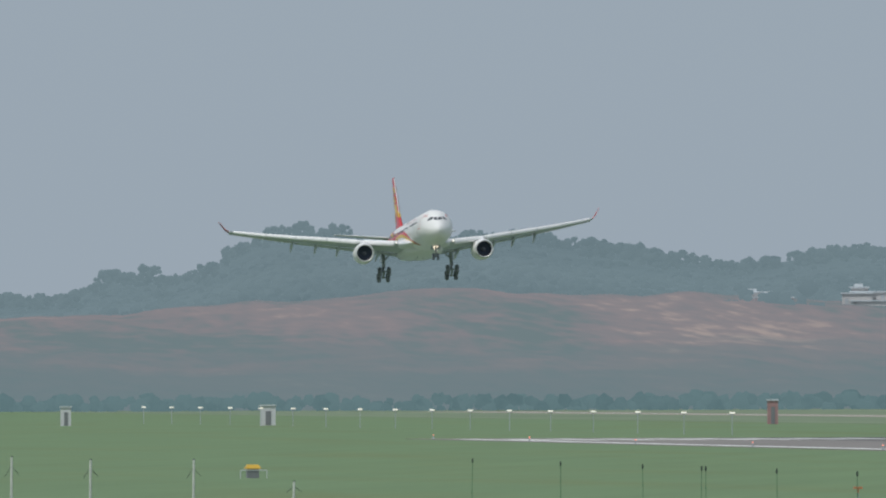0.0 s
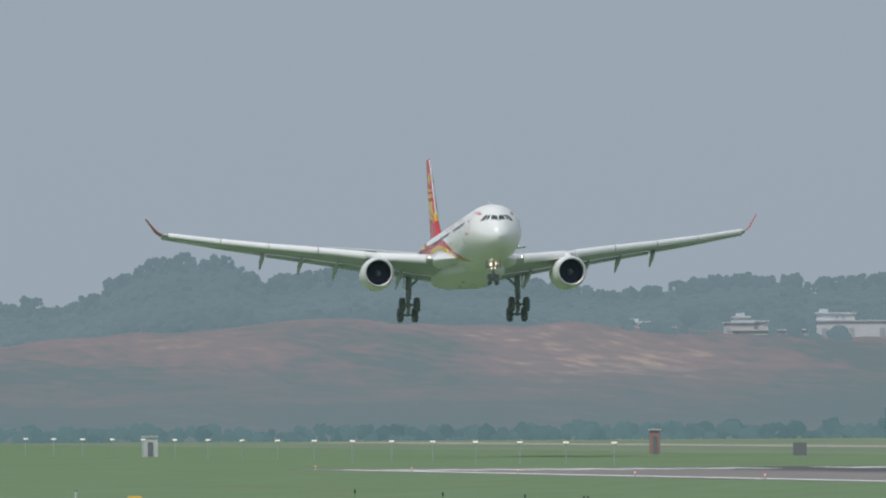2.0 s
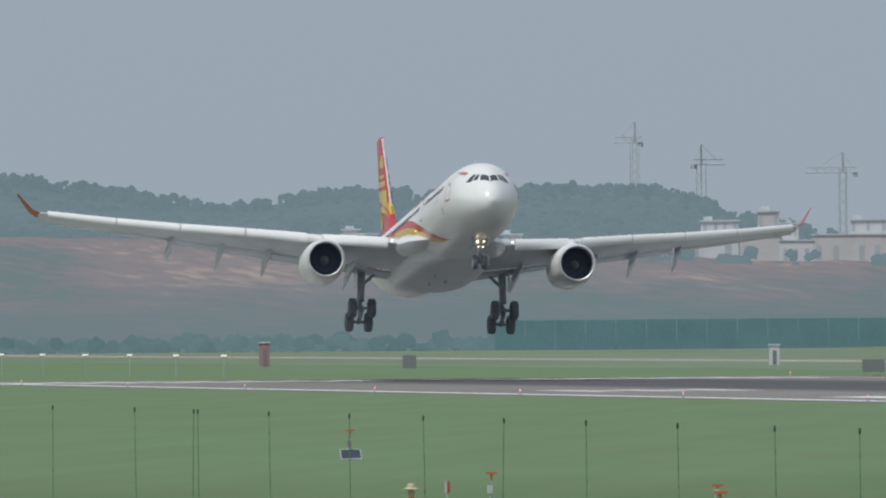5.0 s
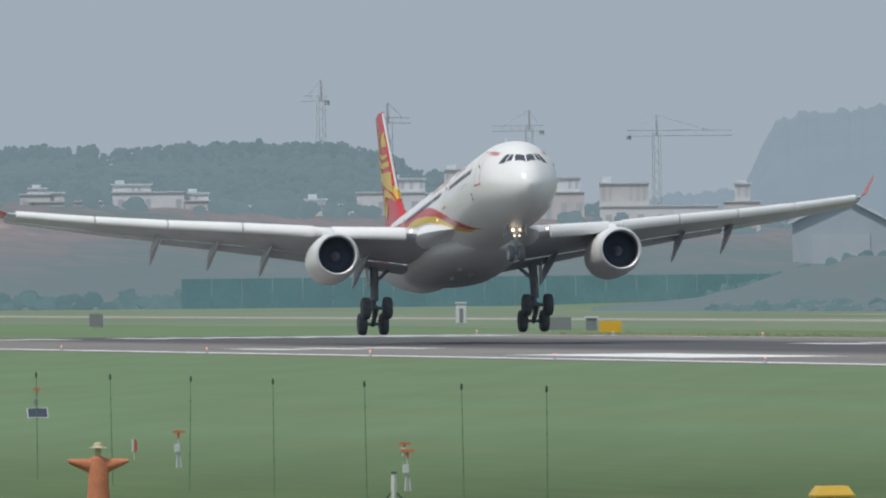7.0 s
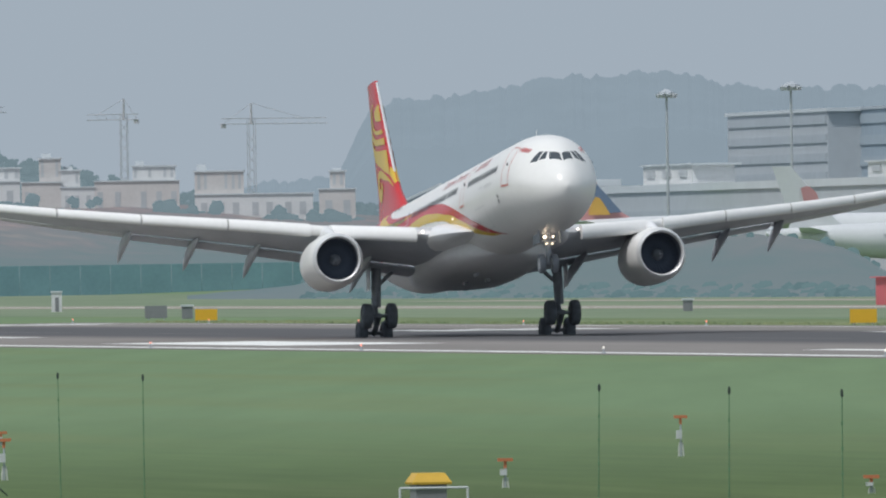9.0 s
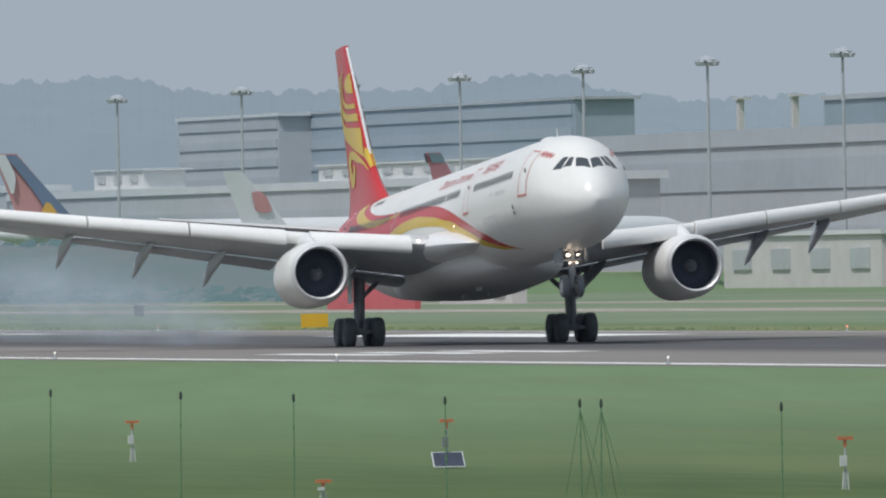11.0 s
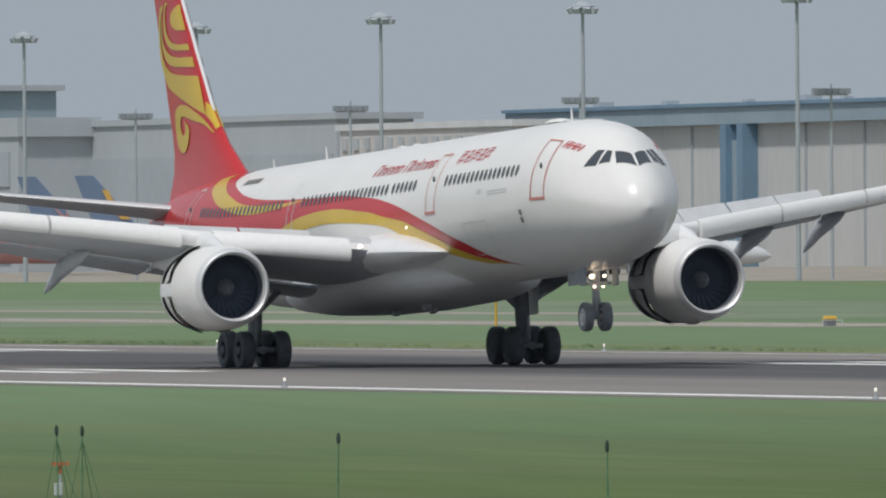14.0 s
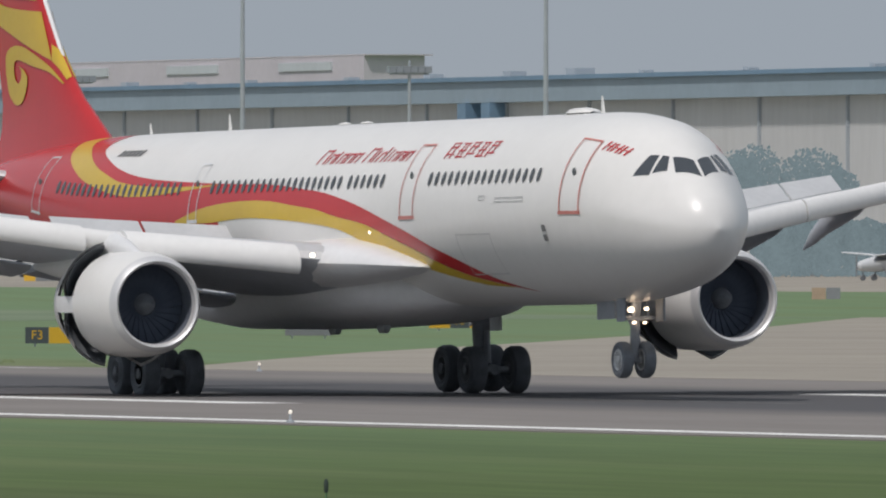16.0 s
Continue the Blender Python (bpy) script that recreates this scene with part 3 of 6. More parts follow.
        part("aileron", bm, WINGT, craft)
        for y in (6.3, 12.3, 15.6, 19.2):
            bm = bmesh.new()
            le, ch, z, th = wing_at(y)
            x0 = 31.9 - le - ch * .45
            ln_ = ch * .55 + 2.2
            r = Matrix.Translation((x0, side * y, z - ch * .07))
            rings(bm, [[r @ Vector((-ln_ * u, .2 * k * math.cos(a), -.05 - drop + .34 * k * math.sin(a))) for a in np.linspace(0, 2 * math.pi, 13)[:-1]] for u, k, drop in ((0, .1, .05), (.15, .6, .15), (.4, 1, .3), (.65, 1, .55), (.85, .7, .95), (1, .1, 1.3))])
            part("flap_track_fairing", bm, UNDER, craft, "pointed grey flap track fairing")
        # winglet
        bm = bmesh.new()
        loops = []
        for u, y, z, le, ch in ((0, 28.7, 8.0, 38.0, 2.75), (.3, 29.2, 8.35, 38.7, 2.1), (1, 30.1, 9.75, 40.3, .9)):
            loops.append([Vector((31.9 - le - ch * x, side * (y - t * .1 * ch), z + .02)) for x, t in FOIL])
        rings(bm, loops)
        part("winglet", bm, TIP, craft, "upswept red winglet")
        # lamp in the wing root
        bm = bmesh.new()
        lathe(bm, [(-.1, .055), (.05, .065), (.1, .035)], Matrix.Translation((31.9 - 20.85, side * 4.5, 4.02)), 12)
        part("landing_lamp", bm, LAMP_B, craft, "lit landing lamp in the wing root")
        # root fillet
        bm = bmesh.new()
        rings(bm, [[Vector((31.9 - s, side * (w * .5 + w * .5 * math.cos(a) + 1.6), z + hh * math.sin(a))) for a in np.linspace(0, 2 * math.pi, 17)[:-1]] for s, w, z, hh in ((16.8, 1.0, 3.55, .04), (17.8, 1.5, 3.62, .25), (19.6, 2.1, 3.72, .52), (22, 2.6, 3.82, .75), (26, 2.6, 3.8, .75), (31, 2.0, 3.6, .4))])
        part("wing_root_fairing", bm, GREYP, craft, "pale grey wing root fairing")
    # tailplane
    for side in (-1, 1):
        bm = bmesh.new()
        loops = []
        for y, le, ch, z in ((.5, 54.4, 5.6, 7.25), (2, 55.6, 5.0, 7.5), (9.7, 60.7, 2.0, 8.65)):
            loops.append([Vector((31.9 - le - ch * x, side * y, z + ch * .1 * t)) for x, t in FOIL])
        rings(bm, loops)
        part("tailplane", bm, WINGT, craft, "pale grey horizontal tailplane")
    fin_parts(craft)
    for side in (-1, 1):
        engine(craft, side)
    nose_gear(craft)
    for side in (-1, 1):
        main_gear(craft, side)
    return craft


FIN = [(7.2, 47.9, 13.0), (8.3, 49.4, 10.6), (9.0, 50.6, 8.9), (9.8, 52.0, 7.35), (10.6, 53.0, 6.5), (11.3, 53.8, 6.0), (14, 56.0, 4.75), (17.2, 58.65, 3.2)]


def fin_at(z):
    F = np.array(FIN)
    return np.interp(z, F[:, 0], F[:, 1]), np.interp(z, F[:, 0], F[:, 2])


def fin_skin(s, z, side, out=.012):
    le, ch = fin_at(z)
    s = max(s, le)
    x = min((s - le) / ch, 1)
    th = 5 * (.2969 * math.sqrt(x) - .126 * x - .3516 * x * x + .2843 * x ** 3 - .1036 * x ** 4)
    return Vector((31.9 - s, side * (ch * .095 * th + out), z))


def fin_parts(craft):
    bm = bmesh.new()
    loops = []
    for z in (7.2, 8.3, 9, 9.8, 10.6, 11.3, 12.5, 14, 15.5, 17.2):
        le, ch = fin_at(z)
        loops.append([Vector((31.9 - le - ch * x, ch * .095 * (t if i <= 14 else t * 1.4) * (.95 if i <= 14 else .95), z)) for i, (x, t) in enumerate(FOIL)])
    rings(bm, loops)
    part("fin", bm, RED, craft, "tall red tail fin")
    bm = bmesh.new()
    le_l = [[Vector((31.9 - fin_at(z)[0] + dx, dy, z)) for dx, dy in ((.03, 0), (-.07, .085), (-.07, -.085))] for z in np.linspace(11.2, 17.1, 8)]
    rings(bm, le_l)
    part("fin_leading_edge", bm, CHROME, craft, "bare metal leading edge of the fin")
    shapes = [([(57.83, 15.64), (58.39, 15.45), (58.65, 15.2), (58.53, 14.9), (57.93, 14.68), (57.17, 14.61)], [(57.52, 15.66), (57.39, 15.38), (57.2, 15.15), (57.05, 14.95), (56.9, 14.75), (56.8, 14.6)]),
              ([(59.05, 15.84), (59.48, 15.53), (59.52, 15.09), (59.34, 14.62), (58.75, 14.29), (57.76, 14.09), (56.45, 14.03)], [(59.36, 15.86), (59.72, 15.44), (59.84, 15.0), (59.74, 14.54), (59.16, 14.12), (58.17, 13.89), (56.2, 13.76)]),
              ([(59.76, 15.78), (60.14, 15.13), (60.14, 14.46), (59.64, 14.02), (58.81, 13.74), (57.59, 13.56), (55.9, 13.47)], [(59.85, 15.67), (60.31, 15.03), (60.38, 14.36), (60.05, 13.82), (59.39, 13.46), (58.24, 13.25), (55.6, 13.05)]),
              ([(59.68, 15.82), (60.38, 15.15), (60.55, 14.26), (60.01, 13.5), (58.96, 13.07), (57.51, 12.86), (55.2, 12.67)], [(60.32, 15.7), (60.79, 14.95), (60.82, 13.94), (60.36, 13.12), (59.49, 12.5), (57.75, 12.01), (54.15, 11.08)]),
              ([(54.3, 11.6), (53.23, 11.1), (52.85, 10.6)], [(54.15, 11.08), (53.6, 10.8), (52.99, 10.42)]),
              ([(53.08, 10.32), (54.17, 10.86), (55.36, 11.27), (56.64, 11.6), (57.79, 11.65), (58.51, 11.43), (58.65, 10.88), (58.41, 10.19), (57.68, 9.79), (56.98, 9.81), (56.48, 10.13), (56.28, 10.57), (56.56, 10.83), (57.16, 11.01)],
               [(53.16, 10.3), (54.27, 10.71), (55.78, 10.96), (56.91, 11.17), (57.45, 11.19), (57.66, 11.08), (57.71, 10.85), (57.6, 10.59), (57.35, 10.47), (57.22, 10.45), (57.0, 10.55), (56.9, 10.72), (56.94, 10.9), (57.16, 11.0)])]
    for side in (-1, 1):
        bm = bmesh.new()
        for A, B in shapes:
            ribbon(bm, lambda s, z: fin_skin(s, z, side, .03), A, B)
        part("fin_swirl", bm, YELLOW, craft, "golden yellow swirl on the fin")


def engine(craft, side):
    y, z0 = 9.4, 2.6
    ax = Matrix.Translation((31.9 - 21.1, side * y, z0)) @ pose(0, 0, 0, 0, -1.5, 180 + 1.5 * side)
    bm = bmesh.new()
    lathe(bm, [(.28, 1.44), (.6, 1.52), (1.2, 1.58), (2.2, 1.60), (3.2, 1.585)], ax, 48, cap=False)
    part("nacelle_cowl", bm, WHITE, craft, "white engine cowl")
    bm = bmesh.new()
    lathe(bm, [(.30, 1.445), (.08, 1.37), (.0, 1.29), (.06, 1.22), (.3, 1.19)], ax, 48, cap=False)
    part("intake_lip", bm, CHROME, craft, "polished metal intake lip")
    bm = bmesh.new()
    lathe(bm, [(.3, 1.19), (.8, 1.2), (1.35, 1.22), (1.36, .3)], ax, 48, cap=False)
    part("intake_duct", bm, FAN, craft, "dark intake duct")
    bm = bmesh.new()
    box(bm, -.2, .2, -.012, .012, .3, 1.19, Matrix.Rotation(1.33, 4, "Z"))
    blade = part("fan_blade", bm, BLADE, craft, "dark fan blade", smooth=False)
    blade.matrix_basis = ax @ Matrix.Translation((1.22, 0, 0))
    for k in range(1, 26):
        c = new("fan_blade", blade.data)
        c.parent = craft
        c.matrix_basis = ax @ Matrix.Translation((1.22, 0, 0)) @ Matrix.Rotation(2 * math.pi * k / 26, 4, "X")
    bm = bmesh.new()
    lathe(bm, [(.62, .02), (.75, .14), (1.0, .28), (1.2, .34)], ax, 20)
    part("spinner", bm, DARK, craft, "fan spinner")
    # rear ring and nozzle behind the reverser doors
    bm = bmesh.new()
    lathe(bm, [(3.2, 1.585), (3.2, 1.1)], ax, 48, cap=False)
    lathe(bm, [(3.1, 1.12), (4.7, 1.05), (6.0, .85), (6.4, .72)], ax, 32)
    part("engine_core", bm, DARK, craft, "dark engine core seen through the open doors")
    bm = bmesh.new()
    lathe(bm, [(4.8, 1.52), (5.4, 1.42), (6.0, 1.2), (6.4, 1.02), (6.35, .98), (5.4, 1.3), (4.8, 1.42)], ax, 40, cap=False)
    for a in (0, 90, 180, 270):
        r = ax @ Matrix.Rotation(radians(a), 4, "X")
        rings(bm, [[r @ Vector((xx, rr * math.sin(w_), rr * math.cos(w_))) for w_ in np.linspace(-.16, .16, 5)] for xx, rr in ((3.2, 1.583), (4.1, 1.56), (4.8, 1.52))], closed=False, cap=False)
    part("nozzle", bm, GREYP, craft, "pale grey exhaust nozzle")
    for a in (45, 135, 225, 315):
        bm = bmesh.new()
        for o in (0, -.10):
            rings(bm, [[Vector((xx - 4.1, (rr + o) * math.sin(w_), (rr + o) * math.cos(w_) - 1.5)) for w_ in np.linspace(-.625, .625, 13)] for xx, rr in ((3.21, 1.583), (3.7, 1.575), (4.2, 1.56), (4.8, 1.52))], closed=False, cap=False)
        d = part("reverser_door", bm, [WHITE, DARK], craft, "pivoting thrust reverser door")
        for p in d.data.polygons:
            if p.index >= len(d.data.polygons) // 2:
                p.material_index = 1
        hinge = ax @ Matrix.Rotation(radians(a), 4, "X") @ Matrix.Translation((4.1, 0, 1.5))
        d.matrix_basis = hinge
        DOORS.append((d, hinge))
    # pylon
    bm = bmesh.new()
    rings(bm, [[Vector((31.9 - s, side * (y + w * math.cos(a)), z + hh * math.sin(a))) for a in np.linspace(0, 2 * math.pi, 13)[:-1]] for s, w, z, hh in ((22.6, .12, 4.15, .08), (23.6, .3, 4.3, .3), (24.6, .36, 4.35, .5), (26.6, .36, 4.0, .7), (29.5, .25, 3.95, .35), (31.5, .08, 4.0, .1))])
    part("pylon", bm, GREYP, craft, "pale grey engine pylon")


def tyre_mesh(radius, width, hub):
    bm = bmesh.new()
    ax = pose(0, 0, 0, 0, 0, 90)
    w = width / 2
    lathe(bm, [(-w * .8, radius * .62), (-w, radius * .78), (-w * .85, radius * .93), (-w * .45, radius), (w * .45, radius), (w * .85, radius * .93), (w, radius * .78), (w * .8, radius * .62)], ax, 28)
    t = part("tyre", bm, TYRE)
    bm = bmesh.new()
    for sg in (-1, 1):
        lathe(bm, [(sg * w * .80, radius * .6), (sg * w * .9, radius * .56), (sg * w * .6, radius * .3), (sg * w * .95, radius * .2), (sg * w, .03)], ax, 20)
    r = part("rim", bm, hub)
    return t, r


def wheel_set(parent, places, radius, width, hub):
    t0, r0 = tyre_mesh(radius, width, hub)
    for p in places:
        for o in (t0, r0):
            c = new(o.name.split(".")[0], o.data)
            c.parent = parent
            c.matrix_basis = Matrix.Translation(p)
    for o in (t0, r0):
        bpy.data.objects.remove(o)


def nose_gear(craft):
    x = 31.9 - 6.55
    bm = bmesh.new()
    rod(bm, (x - .1, 0, .55), (x + .25, 0, 3.0), .13, .15, 12)
    rod(bm, (x - .1, -.35, .52), (x - .1, .35, .52), .08)
    rod(bm, (x + .05, 0, 1.4), (x - 1.3, 0, 2.6), .08)
    rod(bm, (x - .05, .18, 1.0), (x - .35, .18, 1.5), .05)
    rod(bm, (x + .2, -.55, 1.75), (x + .2, .55, 1.75), .06)
    leg = part("nose_leg", bm, STRUT, craft, "steel nose landing gear leg")
    wheel_set(leg, [(x - .1, .36, .54), (x - .1, -.36, .54)], .54, .36, HUB)
    for sgn in (-1, 1):
        for x0, x1, yy, z0 in ((x + .2, x + .8, .62, 1.65), (x - 1.6, x - .2, .5, 1.75)):
            bm = bmesh.new()
            box(bm, x0, x1, sgn * yy - .03, sgn * yy + .03, z0, 2.45)
            part("nose_gear_door", bm, STRUT, craft, "small open nose gear door", smooth=False)
    for yy, zz, r in ((-.24, 2.0, .085), (.26, 2.02, .055), (-.14, 1.62, .04), (.2, 1.62, .035)):
        bm = bmesh.new()
        lathe(bm, [(-.1, r * .8), (.05, r), (.09, r * .5)], Matrix.Translation((x + .32, yy, zz)), 14)
        part("taxi_lamp", bm, LAMP, craft, "bright landing lamp on the nose leg")


def main_gear(craft, side):
    y = side * 5.37
    bm = bmesh.new()
    rod(bm, (0.05, y, .9), (.1, y * .98, 4.3), .27, .30, 14)
    rod(bm, (.05, y, 2.0), (.1, y * .62, 3.9), .12)
    rod(bm, (0, y, 1.9), (-1.6, y * .95, 4.0), .11)
    rod(bm, (.35, y, 1.0), (.45, y, 1.9), .08)
    part("main_leg", bm, STRUT, craft, "thick steel main landing gear leg")
    bm = bmesh.new()
    rings(bm, [[Vector((u, y + side * .42 + .05 * w_, zz)) for u, w_ in ((-.55, 0), (.55, 0), (.55, 1), (-.55, 1))] for zz in (1.9, 3.7)])
    part("main_gear_door", bm, GREYP, craft, "grey main gear leg door")
    bm = bmesh.new()
    rod(bm, (-1.1, 0, 0), (1.1, 0, 0), .16, .16, 12)
    rod(bm, (0, 0, -.05), (0, 0, 1.1), .19, .19, 12)
    for dx in (-1.0, 1.0):
        rod(bm, (dx, -.8, 0), (dx, .8, 0), .11)
    me = part("bogie", bm, STRUT, craft, "four-wheel main gear bogie")
    wheel_set(me, [(dx, dy, 0) for dx in (-1.0, 1.0) for dy in (-.72, .72)], .73, .56, DARK)
    me.matrix_basis = Matrix.Translation((0, y, .73))
    BOGIES.append((me, y))


DOORS, BOGIES, SPOILERS = [], [], []
CRAFT = airliner()


def spoilers(craft):
    """Spoiler panels on the upper wing, hinged at their front edge."""
    for side in (-1, 1):
        for y0, y1 in ((3.6, 6.2), (6.3, 9.0), (9.6, 11.9), (12.0, 14.2), (14.3, 16.5), (16.6, 18.7)):
            bm = bmesh.new()
            le0, ch0, z0, th = wing_at(y0)
            le1, ch1, z1, th = wing_at(y1)
            a, c = Vector((31.9 - le0 - ch0 * .66, side * y0, z0 + ch0 * .015)), Vector((31.9 - le1 - ch1 * .66, side * y1, z1 + ch1 * .015))
            mid = (a + c) / 2
            q = [a - mid, c - mid, c - mid + Vector((-ch1 * .17, 0, -.022 * ch1)), a - mid + Vector((-ch0 * .17, 0, -.022 * ch0))]
            rings(bm, [q, [v + Vector((0, 0, .05)) for v in q]])
            o = part("spoiler", bm, WINGT, craft, "pale grey wing spoiler panel", smooth=False)
            ax = (c - a).normalized() * (1 if side > 0 else -1)
            o.matrix_basis = Matrix.Translation(mid)
            SPOILERS.append((o, mid, ax))


spoilers(CRAFT)


# ---- distance: hills, woods, houses ----
def spot(bearing, dist, z=0.0):
    a = radians(bearing)
    return Vector((dist * math.sin(a), dist * math.cos(a), z))


def rise(el, dist):
    """Height at which a thing that far off shows at that elevation."""
    return 4.28 + dist * math.tan(radians(el))


# haze is put into these colours, and the surfaces glow by themselves
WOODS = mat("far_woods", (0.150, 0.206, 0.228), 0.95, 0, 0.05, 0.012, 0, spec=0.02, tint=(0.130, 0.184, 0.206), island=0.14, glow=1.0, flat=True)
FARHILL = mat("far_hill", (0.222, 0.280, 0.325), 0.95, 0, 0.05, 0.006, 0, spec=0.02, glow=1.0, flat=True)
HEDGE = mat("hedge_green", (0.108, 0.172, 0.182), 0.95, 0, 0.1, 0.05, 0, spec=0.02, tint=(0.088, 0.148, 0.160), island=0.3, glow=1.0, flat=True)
# leaves by the hangar glow as well, haze put into their green
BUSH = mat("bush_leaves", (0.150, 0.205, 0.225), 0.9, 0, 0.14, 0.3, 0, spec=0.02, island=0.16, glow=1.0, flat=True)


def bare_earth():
    # the slope glows unlit, with haze put into its earth colours
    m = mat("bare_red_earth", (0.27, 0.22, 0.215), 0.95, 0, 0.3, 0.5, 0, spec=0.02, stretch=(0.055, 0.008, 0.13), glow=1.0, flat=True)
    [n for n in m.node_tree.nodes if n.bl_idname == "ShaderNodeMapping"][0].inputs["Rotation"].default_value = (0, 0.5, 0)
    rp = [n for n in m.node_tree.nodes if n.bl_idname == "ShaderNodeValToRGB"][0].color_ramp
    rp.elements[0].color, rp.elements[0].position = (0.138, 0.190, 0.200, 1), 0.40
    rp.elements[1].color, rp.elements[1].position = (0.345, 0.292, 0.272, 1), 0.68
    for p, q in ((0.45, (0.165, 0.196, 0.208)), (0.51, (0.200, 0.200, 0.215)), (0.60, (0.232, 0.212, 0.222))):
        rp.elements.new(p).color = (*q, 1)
    # scrubby growth over the foot of the slope
    nt = m.node_tree
    bs = nt.nodes["Principled BSDF"]
    tc = nt.nodes.new("ShaderNodeTexCoord")
    sx = nt.nodes.new("ShaderNodeSeparateXYZ")
    nt.links.new(tc.outputs["Object"], sx.inputs[0])
    pat = nt.nodes.new("ShaderNodeTexNoise")
    pat.inputs["Scale"].default_value, pat.inputs["Detail"].default_value = 0.02, 5
    nt.links.new(tc.outputs["Object"], pat.inputs["Vector"])
    add = nt.nodes.new("ShaderNodeMath")
    add.operation = "MULTIPLY_ADD"
    nt.links.new(pat.outputs["Fac"], add.inputs[0])
    add.inputs[1].default_value = 16
    nt.links.new(sx.outputs["Z"], add.inputs[2])
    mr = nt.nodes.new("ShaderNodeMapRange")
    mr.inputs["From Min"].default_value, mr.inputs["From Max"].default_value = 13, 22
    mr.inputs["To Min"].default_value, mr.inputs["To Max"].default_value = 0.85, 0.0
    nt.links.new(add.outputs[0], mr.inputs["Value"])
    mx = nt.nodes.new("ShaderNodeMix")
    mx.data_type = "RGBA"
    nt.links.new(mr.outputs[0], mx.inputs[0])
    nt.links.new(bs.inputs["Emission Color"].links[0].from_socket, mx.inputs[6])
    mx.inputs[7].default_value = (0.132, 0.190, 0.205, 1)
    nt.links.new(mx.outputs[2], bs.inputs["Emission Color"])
    return m


EARTH = bare_earth()
CREST = [(3.4, .27), (5.0, .28), (5.25, .275), (5.5, .29), (5.6, .355), (5.76, .37), (5.8, .335), (5.95, .40), (6.05, .46), (6.15, .505), (6.41, .51), (6.51, .42), (6.75, .48), (6.94, .50),
         (7.12, .465), (7.37, .435), (7.56, .405), (7.68, .385), (8.02, .44), (8.26, .435), (8.3, .36), (8.34, .435), (8.79, .445), (9.1, .445), (9.2, .405), (9.35, .345), (9.5, .33), (9.62, .30), (9.9, .22), (10.6, .18), (11.8, .1), (12.6, .0)]
BROW = [(3.4, .2), (5.3, .21), (5.8, .235), (6.3, .285), (6.6, .30), (7.5, .285), (8.4, .25), (9.3, .215), (10.2, .17), (10.9, .11), (11.6, .05), (12.2, -.02), (12.6, -.08)]


def curve_at(c, x):
    return float(np.interp(x, [p[0] for p in c], [p[1] for p in c]))


def hillside():
    bm = bmesh.new()
    loops = []
    for bb in np.arange(3.4, 12.61, .04):
        brow = curve_at(BROW, bb)
        lp = [spot(bb, 2780, 0)]
        for k, u in enumerate((.0, .08, .2, .35, .5, .65, .8, .9, 1.0)):
            d = 2800 + 480 * u
            el = -.085 + (brow + .085) * (u ** .9) + .022 * (noise.noise(Vector((bb * 2.3 + u * 2, u * 5, 3))) + .6 * noise.noise(Vector((bb * 7 - u * 4, u * 12, 9)))) * min(1, 4 * u)
            lp.append(spot(bb, d, max(rise(el, d), -.5)))
        lp.append(spot(bb, 3700, max(rise(brow + .02, 3700), -.5)))
        loops.append(lp)
    rings(bm, loops, closed=False, cap=False)
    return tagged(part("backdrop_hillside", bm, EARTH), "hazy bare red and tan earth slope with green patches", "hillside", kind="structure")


hillside()


def clump(bm, c, r, rnd, flat=.8):
    """An uneven clump of foliage: a dented ball of many small facets."""
    seed = rnd.random() * 90
    n, m = 9, 6
    loops = []
    for i in range(m + 1):
        th = math.pi * (i + .02) / (m + .04)
        lp = []
        for j in range(n):
            ph = 2 * math.pi * (j + .5 * (i % 2)) / n
            d = Vector((math.sin(th) * math.cos(ph), math.sin(th) * math.sin(ph), math.cos(th) * flat))
            k = 1 + .55 * noise.noise(d * 2.3 + Vector((seed, 0, seed)))
            lp.append(c + d * r * k)
        loops.append(lp)
    rings(bm, loops)


def join_clumps(name, items, material, label, category):
    """Many clumps in one mesh, kind stuff."""
    rnd = random.Random(5)
    bm = bmesh.new()
    for c, r in items:
        clump(bm, c, r, rnd)
    ob = part(name, bm, material, angle=1.6)
    return tagged(ob, label, category, kind="stuff")


def woods():
    rnd = random.Random(11)
    items = []
    bb = 3.45
    while bb < 11.6:
        crest, brow = curve_at(CREST, bb), curve_at(BROW, bb)
        tall = .5 + .5 * noise.noise(Vector((bb * 6, 0, 1))) + .45 * noise.noise(Vector((bb * 17, 3, 1))) + .3 * noise.noise(Vector((bb * 41, 5, 1)))
        rows = max(5, int((crest - brow + .05) / .012))
        for k in range(rows):
            u = (k + rnd.random() * .6) / rows
            d = 3330 + 330 * u
            if u > .8:
                continue
            r = rnd.uniform(.7, 1.5)
            el = brow - .03 + (crest - brow + .02) * u + rnd.uniform(-.012, .010)
            items.append((spot(bb + rnd.uniform(-.016, .016), d, rise(el, d) - r * .8), r))
        if rnd.random() < .85:
            d = 3330 + rnd.uniform(230, 330)
            wide = rnd.uniform(1.0, 2.1) * (.75 + .5 * tall)
            mid = spot(bb + rnd.uniform(-.01, .01), d, rise(crest + .012 + .03 * (tall - .5), d) - wide)
            for q in range(15):
                v = Vector((rnd.gauss(0, 1), rnd.gauss(0, 1), rnd.gauss(.3, 1))).normalized() * wide * rnd.uniform(.55, 1)
                items.append((mid + Vector((v.x, v.y * .4, v.z)), rnd.uniform(.22, .48) * wide))
        bb += .016
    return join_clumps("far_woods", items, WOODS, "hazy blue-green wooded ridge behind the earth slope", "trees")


woods()


